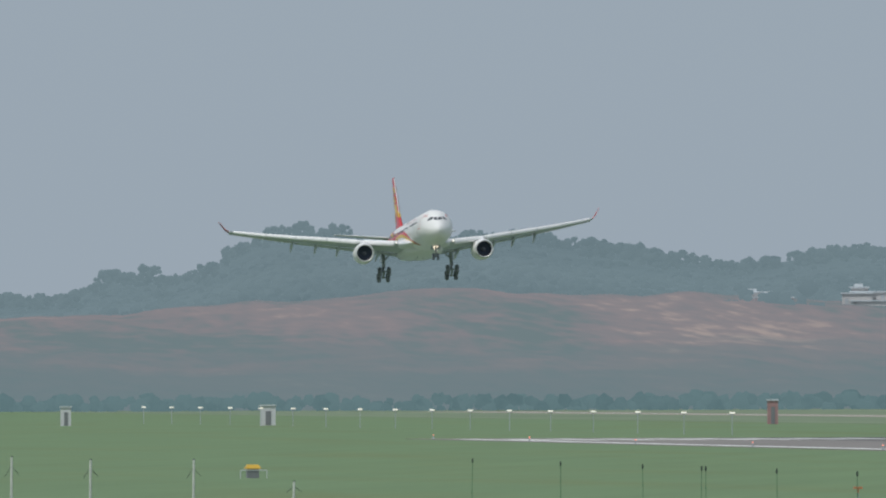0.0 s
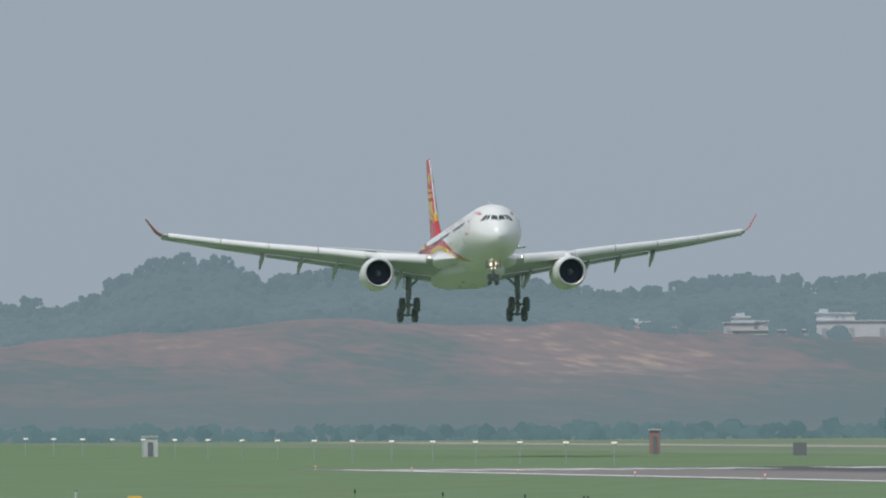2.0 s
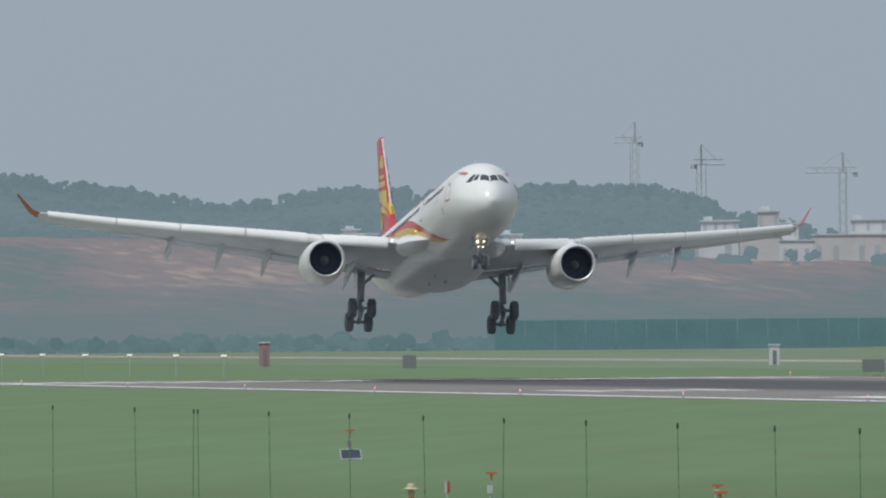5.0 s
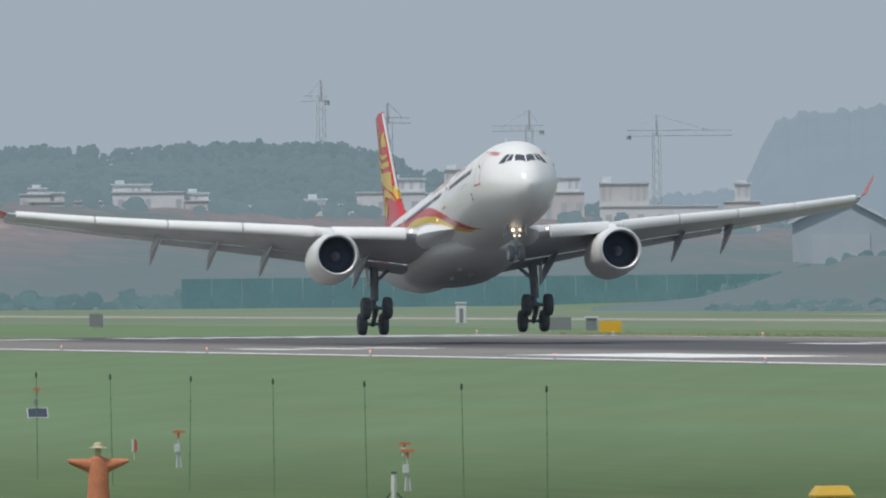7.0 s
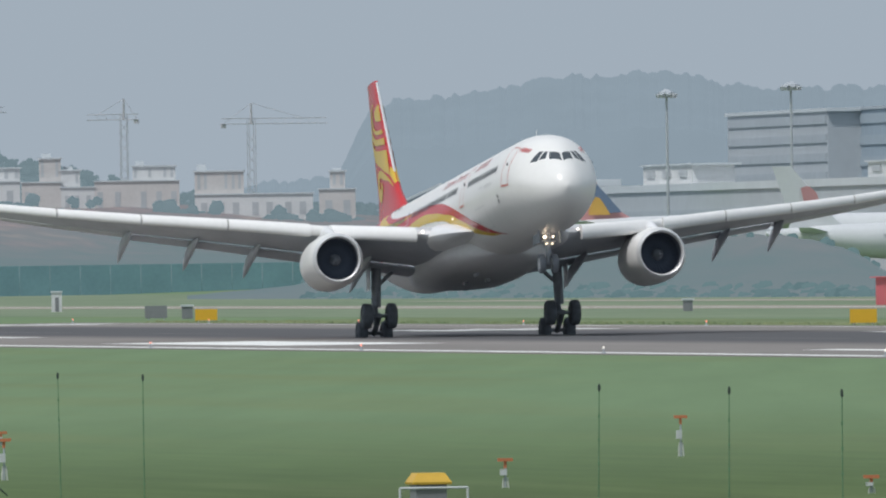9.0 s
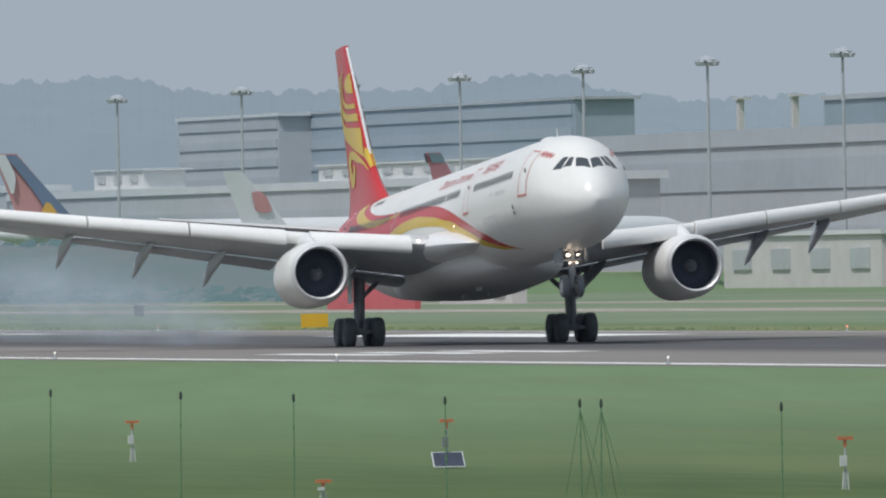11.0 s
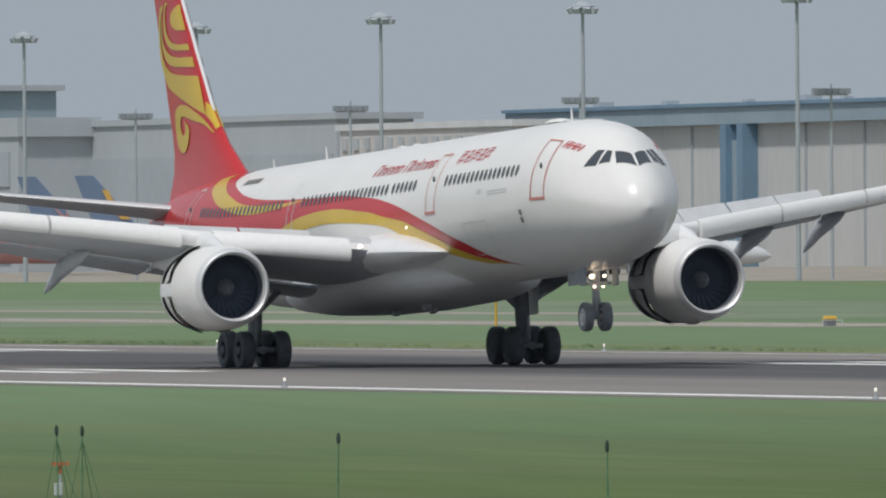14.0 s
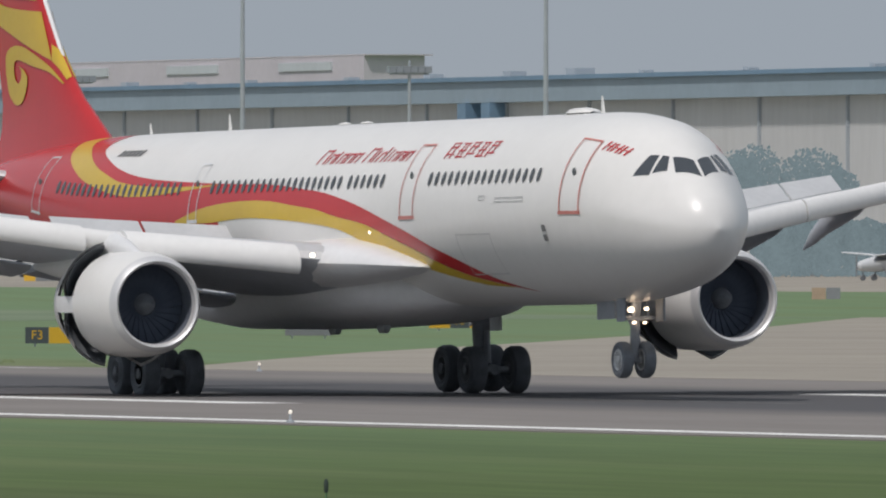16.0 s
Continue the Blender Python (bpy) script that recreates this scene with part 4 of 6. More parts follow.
def wood_bank():
    """The solid slope under the trees."""
    bm = bmesh.new()
    loops = []
    for bb in np.arange(3.4, 11.7, .06):
        brow, crest = curve_at(BROW, bb), max(curve_at(CREST, bb), curve_at(BROW, bb) + .01)
        loops.append([spot(bb, d, rise(el, d)) for d, el in ((3310, brow - .05), (3380, brow - .02), (3660, crest - .012), (4000, crest - .09))])
    rings(bm, loops, closed=False, cap=False)
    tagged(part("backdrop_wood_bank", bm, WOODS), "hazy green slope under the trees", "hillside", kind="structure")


wood_bank()
FAR = [(9.6, .22), (10.2, .27), (10.40, .3), (10.47, .43), (10.52, .52), (10.8, .555), (11.0, .58), (11.17, .615), (11.3, .605), (11.51, .625), (11.65, .58), (11.84, .555), (12.16, .565), (12.48, .555), (12.79, .605), (13.0, .59), (13.1, .55), (13.33, .51), (13.78, .52), (14.1, .45), (14.8, .3), (15.6, .1)]


def far_hill():
    bm = bmesh.new()
    loops = []
    for bb in np.arange(9.6, 15.6, .01):
        e = curve_at(FAR, bb) + .020 * noise.noise(Vector((bb * 9, 0, 4))) + .020 * noise.noise(Vector((bb * 24, 2, 0))) + .014 * noise.noise(Vector((bb * 60, 2, 0)))
        loops.append([spot(bb, 4300, 0), spot(bb, 4330, rise(e * .7, 4330)), spot(bb, 4420, rise(e, 4420)), spot(bb, 4800, rise(e * .6, 4800))])
    rings(bm, loops, closed=False, cap=False)
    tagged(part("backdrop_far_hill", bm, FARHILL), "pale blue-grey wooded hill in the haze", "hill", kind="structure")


far_hill()


def hedge_band():
    """Dense scrub between the airfield and the slope."""
    rnd = random.Random(3)
    items = []
    bb = 3.5
    while bb < 12.2:
        for d, top in ((2730, .0), (2745, .02)):
            items.append((spot(bb + rnd.uniform(-.02, .02), d, rnd.uniform(.2, 1.9)), rnd.uniform(.7, 1.7)))
        bb += .03
    join_clumps("scrub", items, HEDGE, "hazy blue-green scrub along the airfield edge", "bushes")


hedge_band()
TEAL = mat("green_hoarding", (0.14, 0.262, 0.288), 0.7, 0, 0.12, 0.2, 0, tint=(0.125, 0.235, 0.262))


def hoarding():
    h_ = thing("hoarding", "long teal-green site hoarding before the earth slope", "fence")
    for bb in np.arange(8.55, 10.75, .1):
        bm = bmesh.new()
        rings(bm, [[spot(q, 2724 + o, z) for o, z in ((0, -.2), (0, 4.7), (.6, 4.7), (.6, -.2))] for q in (bb, bb + .098)])
        part("panel", bm, TEAL, h_, smooth=False)


hoarding()

# distance haze is put into these base colours: paler, bluer, less contrast
PALE = mat("pale_render", (0.66, 0.67, 0.67), 0.85, 0, 0.08, 0.2, 0, spec=0.2)
CREAM = mat("cream_render", (0.60, 0.58, 0.565), 0.85, 0, 0.08, 0.2, 0, spec=0.2)
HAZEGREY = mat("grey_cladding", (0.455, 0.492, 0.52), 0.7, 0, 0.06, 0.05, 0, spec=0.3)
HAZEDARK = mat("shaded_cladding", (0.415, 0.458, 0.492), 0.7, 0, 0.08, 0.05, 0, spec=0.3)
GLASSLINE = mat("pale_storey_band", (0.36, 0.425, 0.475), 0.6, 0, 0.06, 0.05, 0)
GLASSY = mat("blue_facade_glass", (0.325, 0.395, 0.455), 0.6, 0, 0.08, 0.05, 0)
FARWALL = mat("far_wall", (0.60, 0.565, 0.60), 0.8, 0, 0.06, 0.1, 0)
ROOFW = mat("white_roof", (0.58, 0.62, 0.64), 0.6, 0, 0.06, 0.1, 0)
HAZEPANE = mat("dull_window", (0.47, 0.495, 0.51), 0.4, 0, 0.1, 0.3, 0)
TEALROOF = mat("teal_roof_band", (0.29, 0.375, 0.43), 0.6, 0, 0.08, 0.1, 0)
BLUEP = mat("blue_steel", (0.17, 0.28, 0.385), 0.55, 0, 0.1, 0.2, 0)
HANGARW = mat("hangar_wall", (0.565, 0.575, 0.57), 0.75, 0, 0.08, 0.12, 0, stretch=(1, 1, .2))
POLE = mat("grey_steel_pole", (0.45, 0.485, 0.515), 0.6, 0.2, 0.1, 1, 0)


def house(b0, b1, dist, z0, el_top, paint, label, floors=2, cols=4, group="houses on the slope"):
    """A flat-roofed house facing the airfield; its base sits on the slope."""
    p, q = spot(b0, dist), spot(b1, dist)
    wid = (q - p).length
    turn = math.degrees(math.atan2((q - p).y, (q - p).x))
    hgt = rise(el_top, dist) - z0
    h_ = thing("house", label, "house", group)
    h_.matrix_basis = Matrix.Translation((p.x, p.y, z0)) @ pose(0, 0, 0, 0, 0, turn)
    rnd = random.Random(int(b0 * 1000))
    low = hgt * rnd.uniform(.5, .72)
    u0 = rnd.choice((0, 0, .3, .45)) * wid
    u1 = min(wid, u0 + rnd.uniform(.4, .6) * wid)
    bm = bmesh.new()
    box(bm, 0, wid, 0, 9, -14, low)
    part("wall", bm, paint, h_, smooth=False)
    bm = bmesh.new()
    box(bm, u0, u1, 1.6, 9, low, hgt - .3)
    part("upper_wall", bm, PALE if rnd.random() < .5 else CREAM, h_, smooth=False)
    bm = bmesh.new()
    box(bm, u0 - .3, u1 + .3, 1.3, 9.3, hgt - .3, hgt)
    box(bm, -.2, wid + .2, -.25, 1.55, low, low + .25)
    box(bm, u0 + .5, u0 + 2.2, 4, 6, hgt, hgt + rnd.uniform(.3, 1.3))
    part("roof", bm, ROOFW, h_, smooth=False)
    for c in range(cols):
        for z0, z1, a0, a1, yy in ((low * .25, low * .72, 0, wid, 0), (low + (hgt - low) * .25, hgt - .7, u0, u1, 1.6)):
            if rnd.random() < .3:
                continue
            ww = (a1 - a0) / cols
            x0 = a0 + ww * (c + rnd.uniform(.2, .45))
            bm = bmesh.new()
            box(bm, x0, x0 + min(ww * .38, 1.5), yy - .06, yy + .1, z0, z1)
            part("window", bm, HAZEPANE, h_, smooth=False)
    return h_


for b0, b1, el, paint, fl, cols in ((8.05, 8.30, .30, CREAM, 2, 4), (8.325, 8.56, .325, PALE, 2, 5), (8.565, 8.71, .295, CREAM, 2, 3), (9.13, 9.355, .335, PALE, 2, 4), (9.36, 9.49, .365, CREAM, 3, 3), (9.49, 9.60, .325, PALE, 2, 3),
                                    (9.60, 9.88, .335, CREAM, 2, 6), (9.93, 10.32, .315, PALE, 2, 7), (10.34, 10.46, .31, CREAM, 3, 2), (8.02, 8.12, .315, CREAM, 1, 3), (8.72, 8.95, .25, CREAM, 1, 4), (8.96, 9.12, .27, PALE, 1, 3), (7.70, 7.86, .30, CREAM, 1, 3)):
    bm_ = (b0 + b1) / 2
    d_ = 3270
    house(b0, b1, d_, rise(curve_at(BROW, bm_) - .03, d_), el, paint, "pale flat-roofed house among the trees, hazy" if paint is PALE else "cream-coloured low house among the trees, hazy", fl, cols)


def garden_trees():
    """Crowns between and before the houses."""
    rnd = random.Random(41)
    items = []
    for k in range(230):
        bb = rnd.uniform(7.6, 10.5)
        if noise.noise(Vector((bb * 5, 7, 0))) < -.12:
            continue
        d = rnd.choice((3255, 3262, 3290))
        r = rnd.uniform(.8, 1.9)
        items.append((spot(bb, d, rise(curve_at(BROW, bb) + rnd.uniform(-.02, .03 if d < 3280 else .06), d) - r * .5), r))
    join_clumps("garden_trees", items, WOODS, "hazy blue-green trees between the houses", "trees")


garden_trees()


def bund():
    """The earth bank before the raised apron, scrub at its foot."""
    top = [(9.9, .2), (10.25, 1.5), (10.6, 5.2), (10.8, 6.8), (11.2, 6.9), (11.8, 6.9), (12.05, 5.6), (12.2, 2.6), (12.35, .6)]
    bm = bmesh.new()
    loops = []
    for bb in np.arange(9.9, 12.36, .02):
        h_ = curve_at(top, bb)
        lp = []
        for X, k in ((384, -.02), (392, .12), (400, .42), (407, .78), (412, 1), (420, .98), (426, .3), (430, .0)):
            bump = .10 * h_ * noise.noise(Vector((bb * 14, X * .12, 2))) * (1 if 384 < X < 426 else 0)
            lp.append(spot(bb, X / math.sin(radians(bb)), max(h_ * k, apron_height(X) - .25 if X > 425 else -.3) + bump))
        loops.append(lp)
    rings(bm, loops, closed=False, cap=False)
    # bank and scrub glow too, the far slope's haze in their colours
    tagged(part("ground_bund", bm, EARTH), "hazy low bank of reddish earth with green scrub before the apron", "bank", kind="structure")
    rnd = random.Random(21)
    items = []
    for k in range(260):
        bb = 10.3 + 1.9 * k / 260 + rnd.uniform(-.01, .01)
        X = rnd.choice((386, 389, 393, 414))
        hh = curve_at(top, bb)
        r = rnd.uniform(.4, 1.2) if X < 400 else rnd.uniform(.3, .9)
        items.append((spot(bb, X / math.sin(radians(bb)), hh * (.0 if X < 390 else .12 if X < 400 else 1)), r))
    join_clumps("bank_scrub", items, HEDGE, "hazy green scrub on the low bank before the apron", "bushes")


bund()


def hangar_hedge():
    rnd = random.Random(77)
    bm = bmesh.new()
    for k in range(16000):
        bb = rnd.uniform(21.95, 23.0)
        p = spot(bb, 612 / math.sin(radians(bb)) + rnd.uniform(0, 5), 2.2 + rnd.random() ** .8 * (5.0 + 1.2 * noise.noise(Vector((bb * 14, 0, 0)))) + .2)
        q = pose(0, 0, 0, rnd.uniform(0, 360), rnd.uniform(0, 360), 0)
        r = rnd.uniform(.2, .42)
        bm.faces.new([bm.verts.new(p + q @ Vector((dx * r, dy * r * .6, 0))) for dx, dy in ((-1, 0), (0, -1), (1, 0), (0, 1))])
    tagged(part("hangar_hedge", bm, BUSH, smooth=False), "tall hazy green hedge before the hangar end", "bushes", kind="stuff")


hangar_hedge()


# ---- tower cranes in the haze ----
# steel toned close to the sky: haze put into its colour
CRANE = mat("crane_steel", (0.47, 0.465, 0.50), 0.8, 0, 0.06, 0.1, 0, spec=0.1)


def crane(bearing, el_top, jib, turn):
    d = 4200
    top = rise(el_top, d)
    c = thing("tower_crane", "pale reddish-grey lattice tower crane in the haze", "crane", "cranes on the building site")
    c.matrix_basis = Matrix.Translation(spot(bearing, d)) @ pose(0, 0, 0, 0, 0, turn)
    bm = bmesh.new()
    for sx in (-1, 1):
        for sy in (-1, 1):
            rod(bm, (sx * .8, sy * .8, 0), (sx * .8, sy * .8, top - 4), .07, .07, 5)
    z = 4
    while z < top - 7:
        rod(bm, (-1, -1, z), (1, -1, z + 2.5), .05, .05, 4)
        rod(bm, (1, 1, z), (-1, 1, z + 2.5), .05, .05, 4)
        z += 2.5
    part("mast", bm, CRANE, c, smooth=False)
    bm = bmesh.new()
    for yy, zz in ((-.7, 0), (.7, 0), (0, 1.3)):
        rod(bm, (-.4 * jib, yy, top - 5 + zz), (jib, yy, top - 5 + zz), .09, .09, 5)
    for k in range(int(jib / 2)):
        rod(bm, (2 * k, -.7, top - 5), (2 * k + 1, 0, top - 3.7), .05, .05, 4)
    part("jib", bm, CRANE, c, smooth=False)
    bm = bmesh.new()
    rod(bm, (0, 0, top - 5), (0, 0, top), .35, .2, 6)
    rod(bm, (0, 0, top), (jib * .7, 0, top - 3.7), .05, .05, 4)
    rod(bm, (0, 0, top), (-.38 * jib, 0, top - 5), .05, .05, 4)
    part("apex", bm, CRANE, c, smooth=False)
    bm = bmesh.new()
    box(bm, -.4 * jib, -.4 * jib + 1, -.6, .6, top - 6, top - 5)
    part("counterweight", bm, CRANE, c, smooth=False)


for bb, el, jb, tn in ((9.015, .66, 5, 150), (9.234, .585, 8, 40), (9.70, .555, 9, 160), (10.12, .535, 19, 8)):
    crane(bb, el, jb, tn)


# ---- airport buildings beyond the runway, their fronts parallel to it ----
def front(X, b0, b1):
    """y range of a front at lateral distance X between two bearings."""
    return X / math.tan(radians(b1)), X / math.tan(radians(b0))


def block(name, label, X, b0, b1, depth, z0, z1, paint, roof=None, bands=0, band_mat=None, cols=0, roof_h=1.2, category="building", eaves=.35):
    y0, y1 = front(X, b0, b1)
    h_ = thing(name, label, category)
    h_.location = (X, y0, 0)
    ln_ = y1 - y0
    bm = bmesh.new()
    box(bm, 0, depth, 0, ln_, z0, z1)
    part("wall", bm, paint, h_, smooth=False)
    bm = bmesh.new()
    box(bm, -eaves, depth + 1, -1.0, ln_ + 1, z1, z1 + roof_h)
    part("roof", bm, roof or paint, h_, smooth=False)
    for k in range(bands):
        fh = (z1 - z0) / bands
        if cols:
            for c in range(cols):
                bm = bmesh.new()
                box(bm, -.25, .2, ln_ * (c + .27) / cols, ln_ * (c + .73) / cols, z0 + fh * (k + .38), z0 + fh * (k + .76))
                part("window", bm, band_mat, h_, smooth=False)
        else:
            bm = bmesh.new()
            box(bm, -.25, .2, ln_ * .01, ln_ * .99, z0 + fh * (k + .35), z0 + fh * (k + .8))
            part("window_band", bm, band_mat, h_, smooth=False)
    return h_


def gable_shed(X, b0, b1, eave, ridge, depth):
    """A shed whose gable faces the airfield."""
    p, q = spot(b0, X / math.sin(radians(b0))), spot(b1, X / math.sin(radians(b0)))
    h_ = thing("hangar_shed", "hazy grey shed with a pitched white roof", "shed")
    h_.matrix_basis = Matrix.Translation(p) @ pose(0, 0, 0, 0, 0, -(b0 + b1) / 2)
    w = (q - p).length
    bm = bmesh.new()
    rings(bm, [[Vector((x, y, z)) for x, z in ((0, 0), (w, 0), (w, eave), (w * .55, ridge), (0, eave))] for y in (0, depth)])
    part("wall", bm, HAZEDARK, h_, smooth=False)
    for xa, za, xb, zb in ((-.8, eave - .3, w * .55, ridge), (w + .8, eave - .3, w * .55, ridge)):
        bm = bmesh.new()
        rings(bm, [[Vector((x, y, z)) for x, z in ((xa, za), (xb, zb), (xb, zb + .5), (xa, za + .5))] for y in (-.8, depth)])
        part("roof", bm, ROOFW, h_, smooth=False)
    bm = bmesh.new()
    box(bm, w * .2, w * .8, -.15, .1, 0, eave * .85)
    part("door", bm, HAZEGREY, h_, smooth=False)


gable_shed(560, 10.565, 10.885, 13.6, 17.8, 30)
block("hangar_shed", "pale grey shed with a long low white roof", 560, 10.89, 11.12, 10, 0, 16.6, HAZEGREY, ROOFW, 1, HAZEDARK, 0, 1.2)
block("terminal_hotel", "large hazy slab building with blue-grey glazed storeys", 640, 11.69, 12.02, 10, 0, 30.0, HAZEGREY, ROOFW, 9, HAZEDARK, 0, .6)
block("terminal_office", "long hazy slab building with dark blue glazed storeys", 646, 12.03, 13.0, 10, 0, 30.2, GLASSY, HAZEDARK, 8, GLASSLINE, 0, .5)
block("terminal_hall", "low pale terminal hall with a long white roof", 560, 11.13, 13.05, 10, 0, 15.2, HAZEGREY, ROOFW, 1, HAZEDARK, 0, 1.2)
block("terminal_annex", "white roof storey with small paired windows", 561, 12.15, 12.9, 8, 16.4, 18.7, PALE, ROOFW, 1, HAZEPANE, 11, .3)
block("roof_house", "low white plant room on the terminal roof", 562, 11.41, 11.57, 7, 16.4, 19.4, PALE, ROOFW, 1, HAZEPANE, 3, .3)
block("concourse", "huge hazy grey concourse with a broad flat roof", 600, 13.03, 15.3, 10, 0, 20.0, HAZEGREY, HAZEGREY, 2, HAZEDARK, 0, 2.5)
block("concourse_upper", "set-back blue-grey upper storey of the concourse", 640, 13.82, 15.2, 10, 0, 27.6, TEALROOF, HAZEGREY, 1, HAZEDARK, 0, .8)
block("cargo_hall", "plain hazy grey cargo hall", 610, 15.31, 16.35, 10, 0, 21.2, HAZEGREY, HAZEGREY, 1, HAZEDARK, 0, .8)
block("cargo_office", "cream building with small windows behind the apron", 600, 16.36, 16.93, 10, 0, 19.4, CREAM, PALE, 5, HAZEPANE, 15, .8)
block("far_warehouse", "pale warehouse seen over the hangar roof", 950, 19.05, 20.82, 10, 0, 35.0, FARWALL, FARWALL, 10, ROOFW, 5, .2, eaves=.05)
block("service_block", "white service block with teal windows and air conditioners", 575, 20.7, 21.75, 10, 0, 8.2, PALE, PALE, 3, TEAL, 14, .4)
block("gatehouse", "cream low building with a row of tall windows", 468, 13.48, 14.0, 8, 0, 6.2, CREAM, PALE, 1, HAZEPANE, 4, .5)
block("gatehouse", "white low building beside the taxiway", 356, 12.54, 12.78, 1.4, 0, 6.2, CREAM, PALE, 3, HAZEPANE, 3, .4, eaves=.3)
HAZERED0 = mat("red_hoarding_paint", (0.62, 0.125, 0.145), 0.6, 0, 0.08, 0.3, 0)
block("red_hoarding", "long red hoarding panel at the apron edge", 320, 12.17, 12.46, .5, 0, 2.4, HAZERED0, HAZERED0, 0, None, 0, .1)
for bb in (13.53, 13.71):
    block("roof_tank", "small cream stair tower on a roof", 720, bb, bb + .008, 1, 0, 31.5, CREAM, CREAM, 0, None, 0, .4)


def hangar():
    y0, y1 = front(650, 16.95, 22.6)
    h_ = thing("hangar", "long pale hangar with a teal roof band and blue columns", "hangar")
    h_.location = (650, y0, 0)
    ln_ = y1 - y0
    bm = bmesh.new()
    box(bm, 0, 70, 0, ln_, 0, 20.0)
    part("wall", bm, HANGARW, h_, "pale grey sliding doors", smooth=False)
    bm = bmesh.new()
    box(bm, -1.5, 71, -1, ln_ + 1, 20.0, 22.2)
    part("roof_band", bm, TEALROOF, h_, "teal roof band", smooth=False)
    bm = bmesh.new()
    box(bm, -1.9, 71, -1.5, ln_ + 1.5, 22.2, 22.65)
    part("roof_edge", bm, BLUEP, h_, smooth=False)
    for bb in (17.7, 18.86, 19.87, 21.24):
        yy = 650 / math.tan(radians(bb)) - y0
        for dy in (-3.4, 3.4):
            bm = bmesh.new()
            box(bm, -2.0, .5, yy + dy - 1.2, yy + dy + 1.2, 0, 19.95)
            part("column", bm, BLUEP, h_, smooth=False)
        bm = bmesh.new()
        box(bm, -1.2, .3, yy - 2.2, yy + 2.2, 0, 18)
        part("stair_panel", bm, TEALROOF, h_, smooth=False)
    yy = 14
    while yy < ln_ - 10:
        bm = bmesh.new()
        box(bm, -.3, .1, yy - .15, yy + .15, 0, 19.9)
        part("door_joint", bm, HAZEDARK, h_, smooth=False)
        yy += 23
    yy = 12
    rnd = random.Random(8)
    while yy < ln_ - 10:
        bm = bmesh.new()
        s = rnd.uniform(.5, 1.1)
        box(bm, 2, 2 + 2 * s, yy, yy + 2.5 * s, 22.65, 22.65 + .7 * s)
        part("roof_vent", bm, HAZEGREY, h_, smooth=False)
        yy += rnd.uniform(14, 34)


hangar()


FLOODB = mat("floodlight_back", (0.32, 0.35, 0.38), 0.6, 0, 0.1, 1, 0)


def floodlight(bearing, X, top, big):
    """A tall apron mast with a ring or a cross-arm of lamps."""
    d = X / math.sin(radians(bearing))
    c = thing("floodlight_mast", "tall grey apron floodlight mast with a lamp ring" if big else "grey lamp mast with a cross-arm of lamps", "lamp mast", "apron floodlight masts")
    c.location = spot(bearing, d)
    bm = bmesh.new()
    rod(bm, (0, 0, 0), (0, 0, top), .30 if big else .2, .17 if big else .14, 8)
    part("pole", bm, POLE, c)
    bm = bmesh.new()
    n = 8 if big else 6
    r = 1.25 if big else 1.7
    if big:
        rings(bm, [[Vector((rr * math.cos(a), rr * math.sin(a), top - z)) for a in np.linspace(0, 2 * math.pi, 17)[:-1]] for rr, z in ((r, .3), (r, .1), (r - .25, 0), (.3, -.4))])
    else:
        box(bm, -r, r, -.15, .15, top - .7, top - .45)
        rod(bm, (0, 0, top - .6), (0, 0, top + .5), .12, .1, 6)
    part("head_frame", bm, POLE, c)
    for k in range(n):
        bm = bmesh.new()
        if big:
            a = 2 * math.pi * k / n
            m = Matrix.Translation((r * math.cos(a), r * math.sin(a), top - .5)) @ pose(0, 0, 0, 0, 25, math.degrees(a))
        else:
            m = Matrix.Translation(((k - 2.5) * r * .38, 0, top - .25))
        box(bm, -.3, .3, -.35, .35, -.3, .25, m)
        part("floodlight", bm, HAZEGREY if big else FLOODB, c, smooth=False)


for bb in (11.49, 11.9, 12.256, 12.62, 13.027, 13.437, 13.883, 14.348, 14.79, 15.321, 15.89, 16.497, 17.163, 17.869, 18.671, 19.515, 20.42, 21.42):
    floodlight(bb, 520, 29.4, True)
for bb in (15.01, 15.687, 16.395, 17.153, 17.98, 18.889, 19.866, 20.97):
    floodlight(bb, 525, 20.2, False)


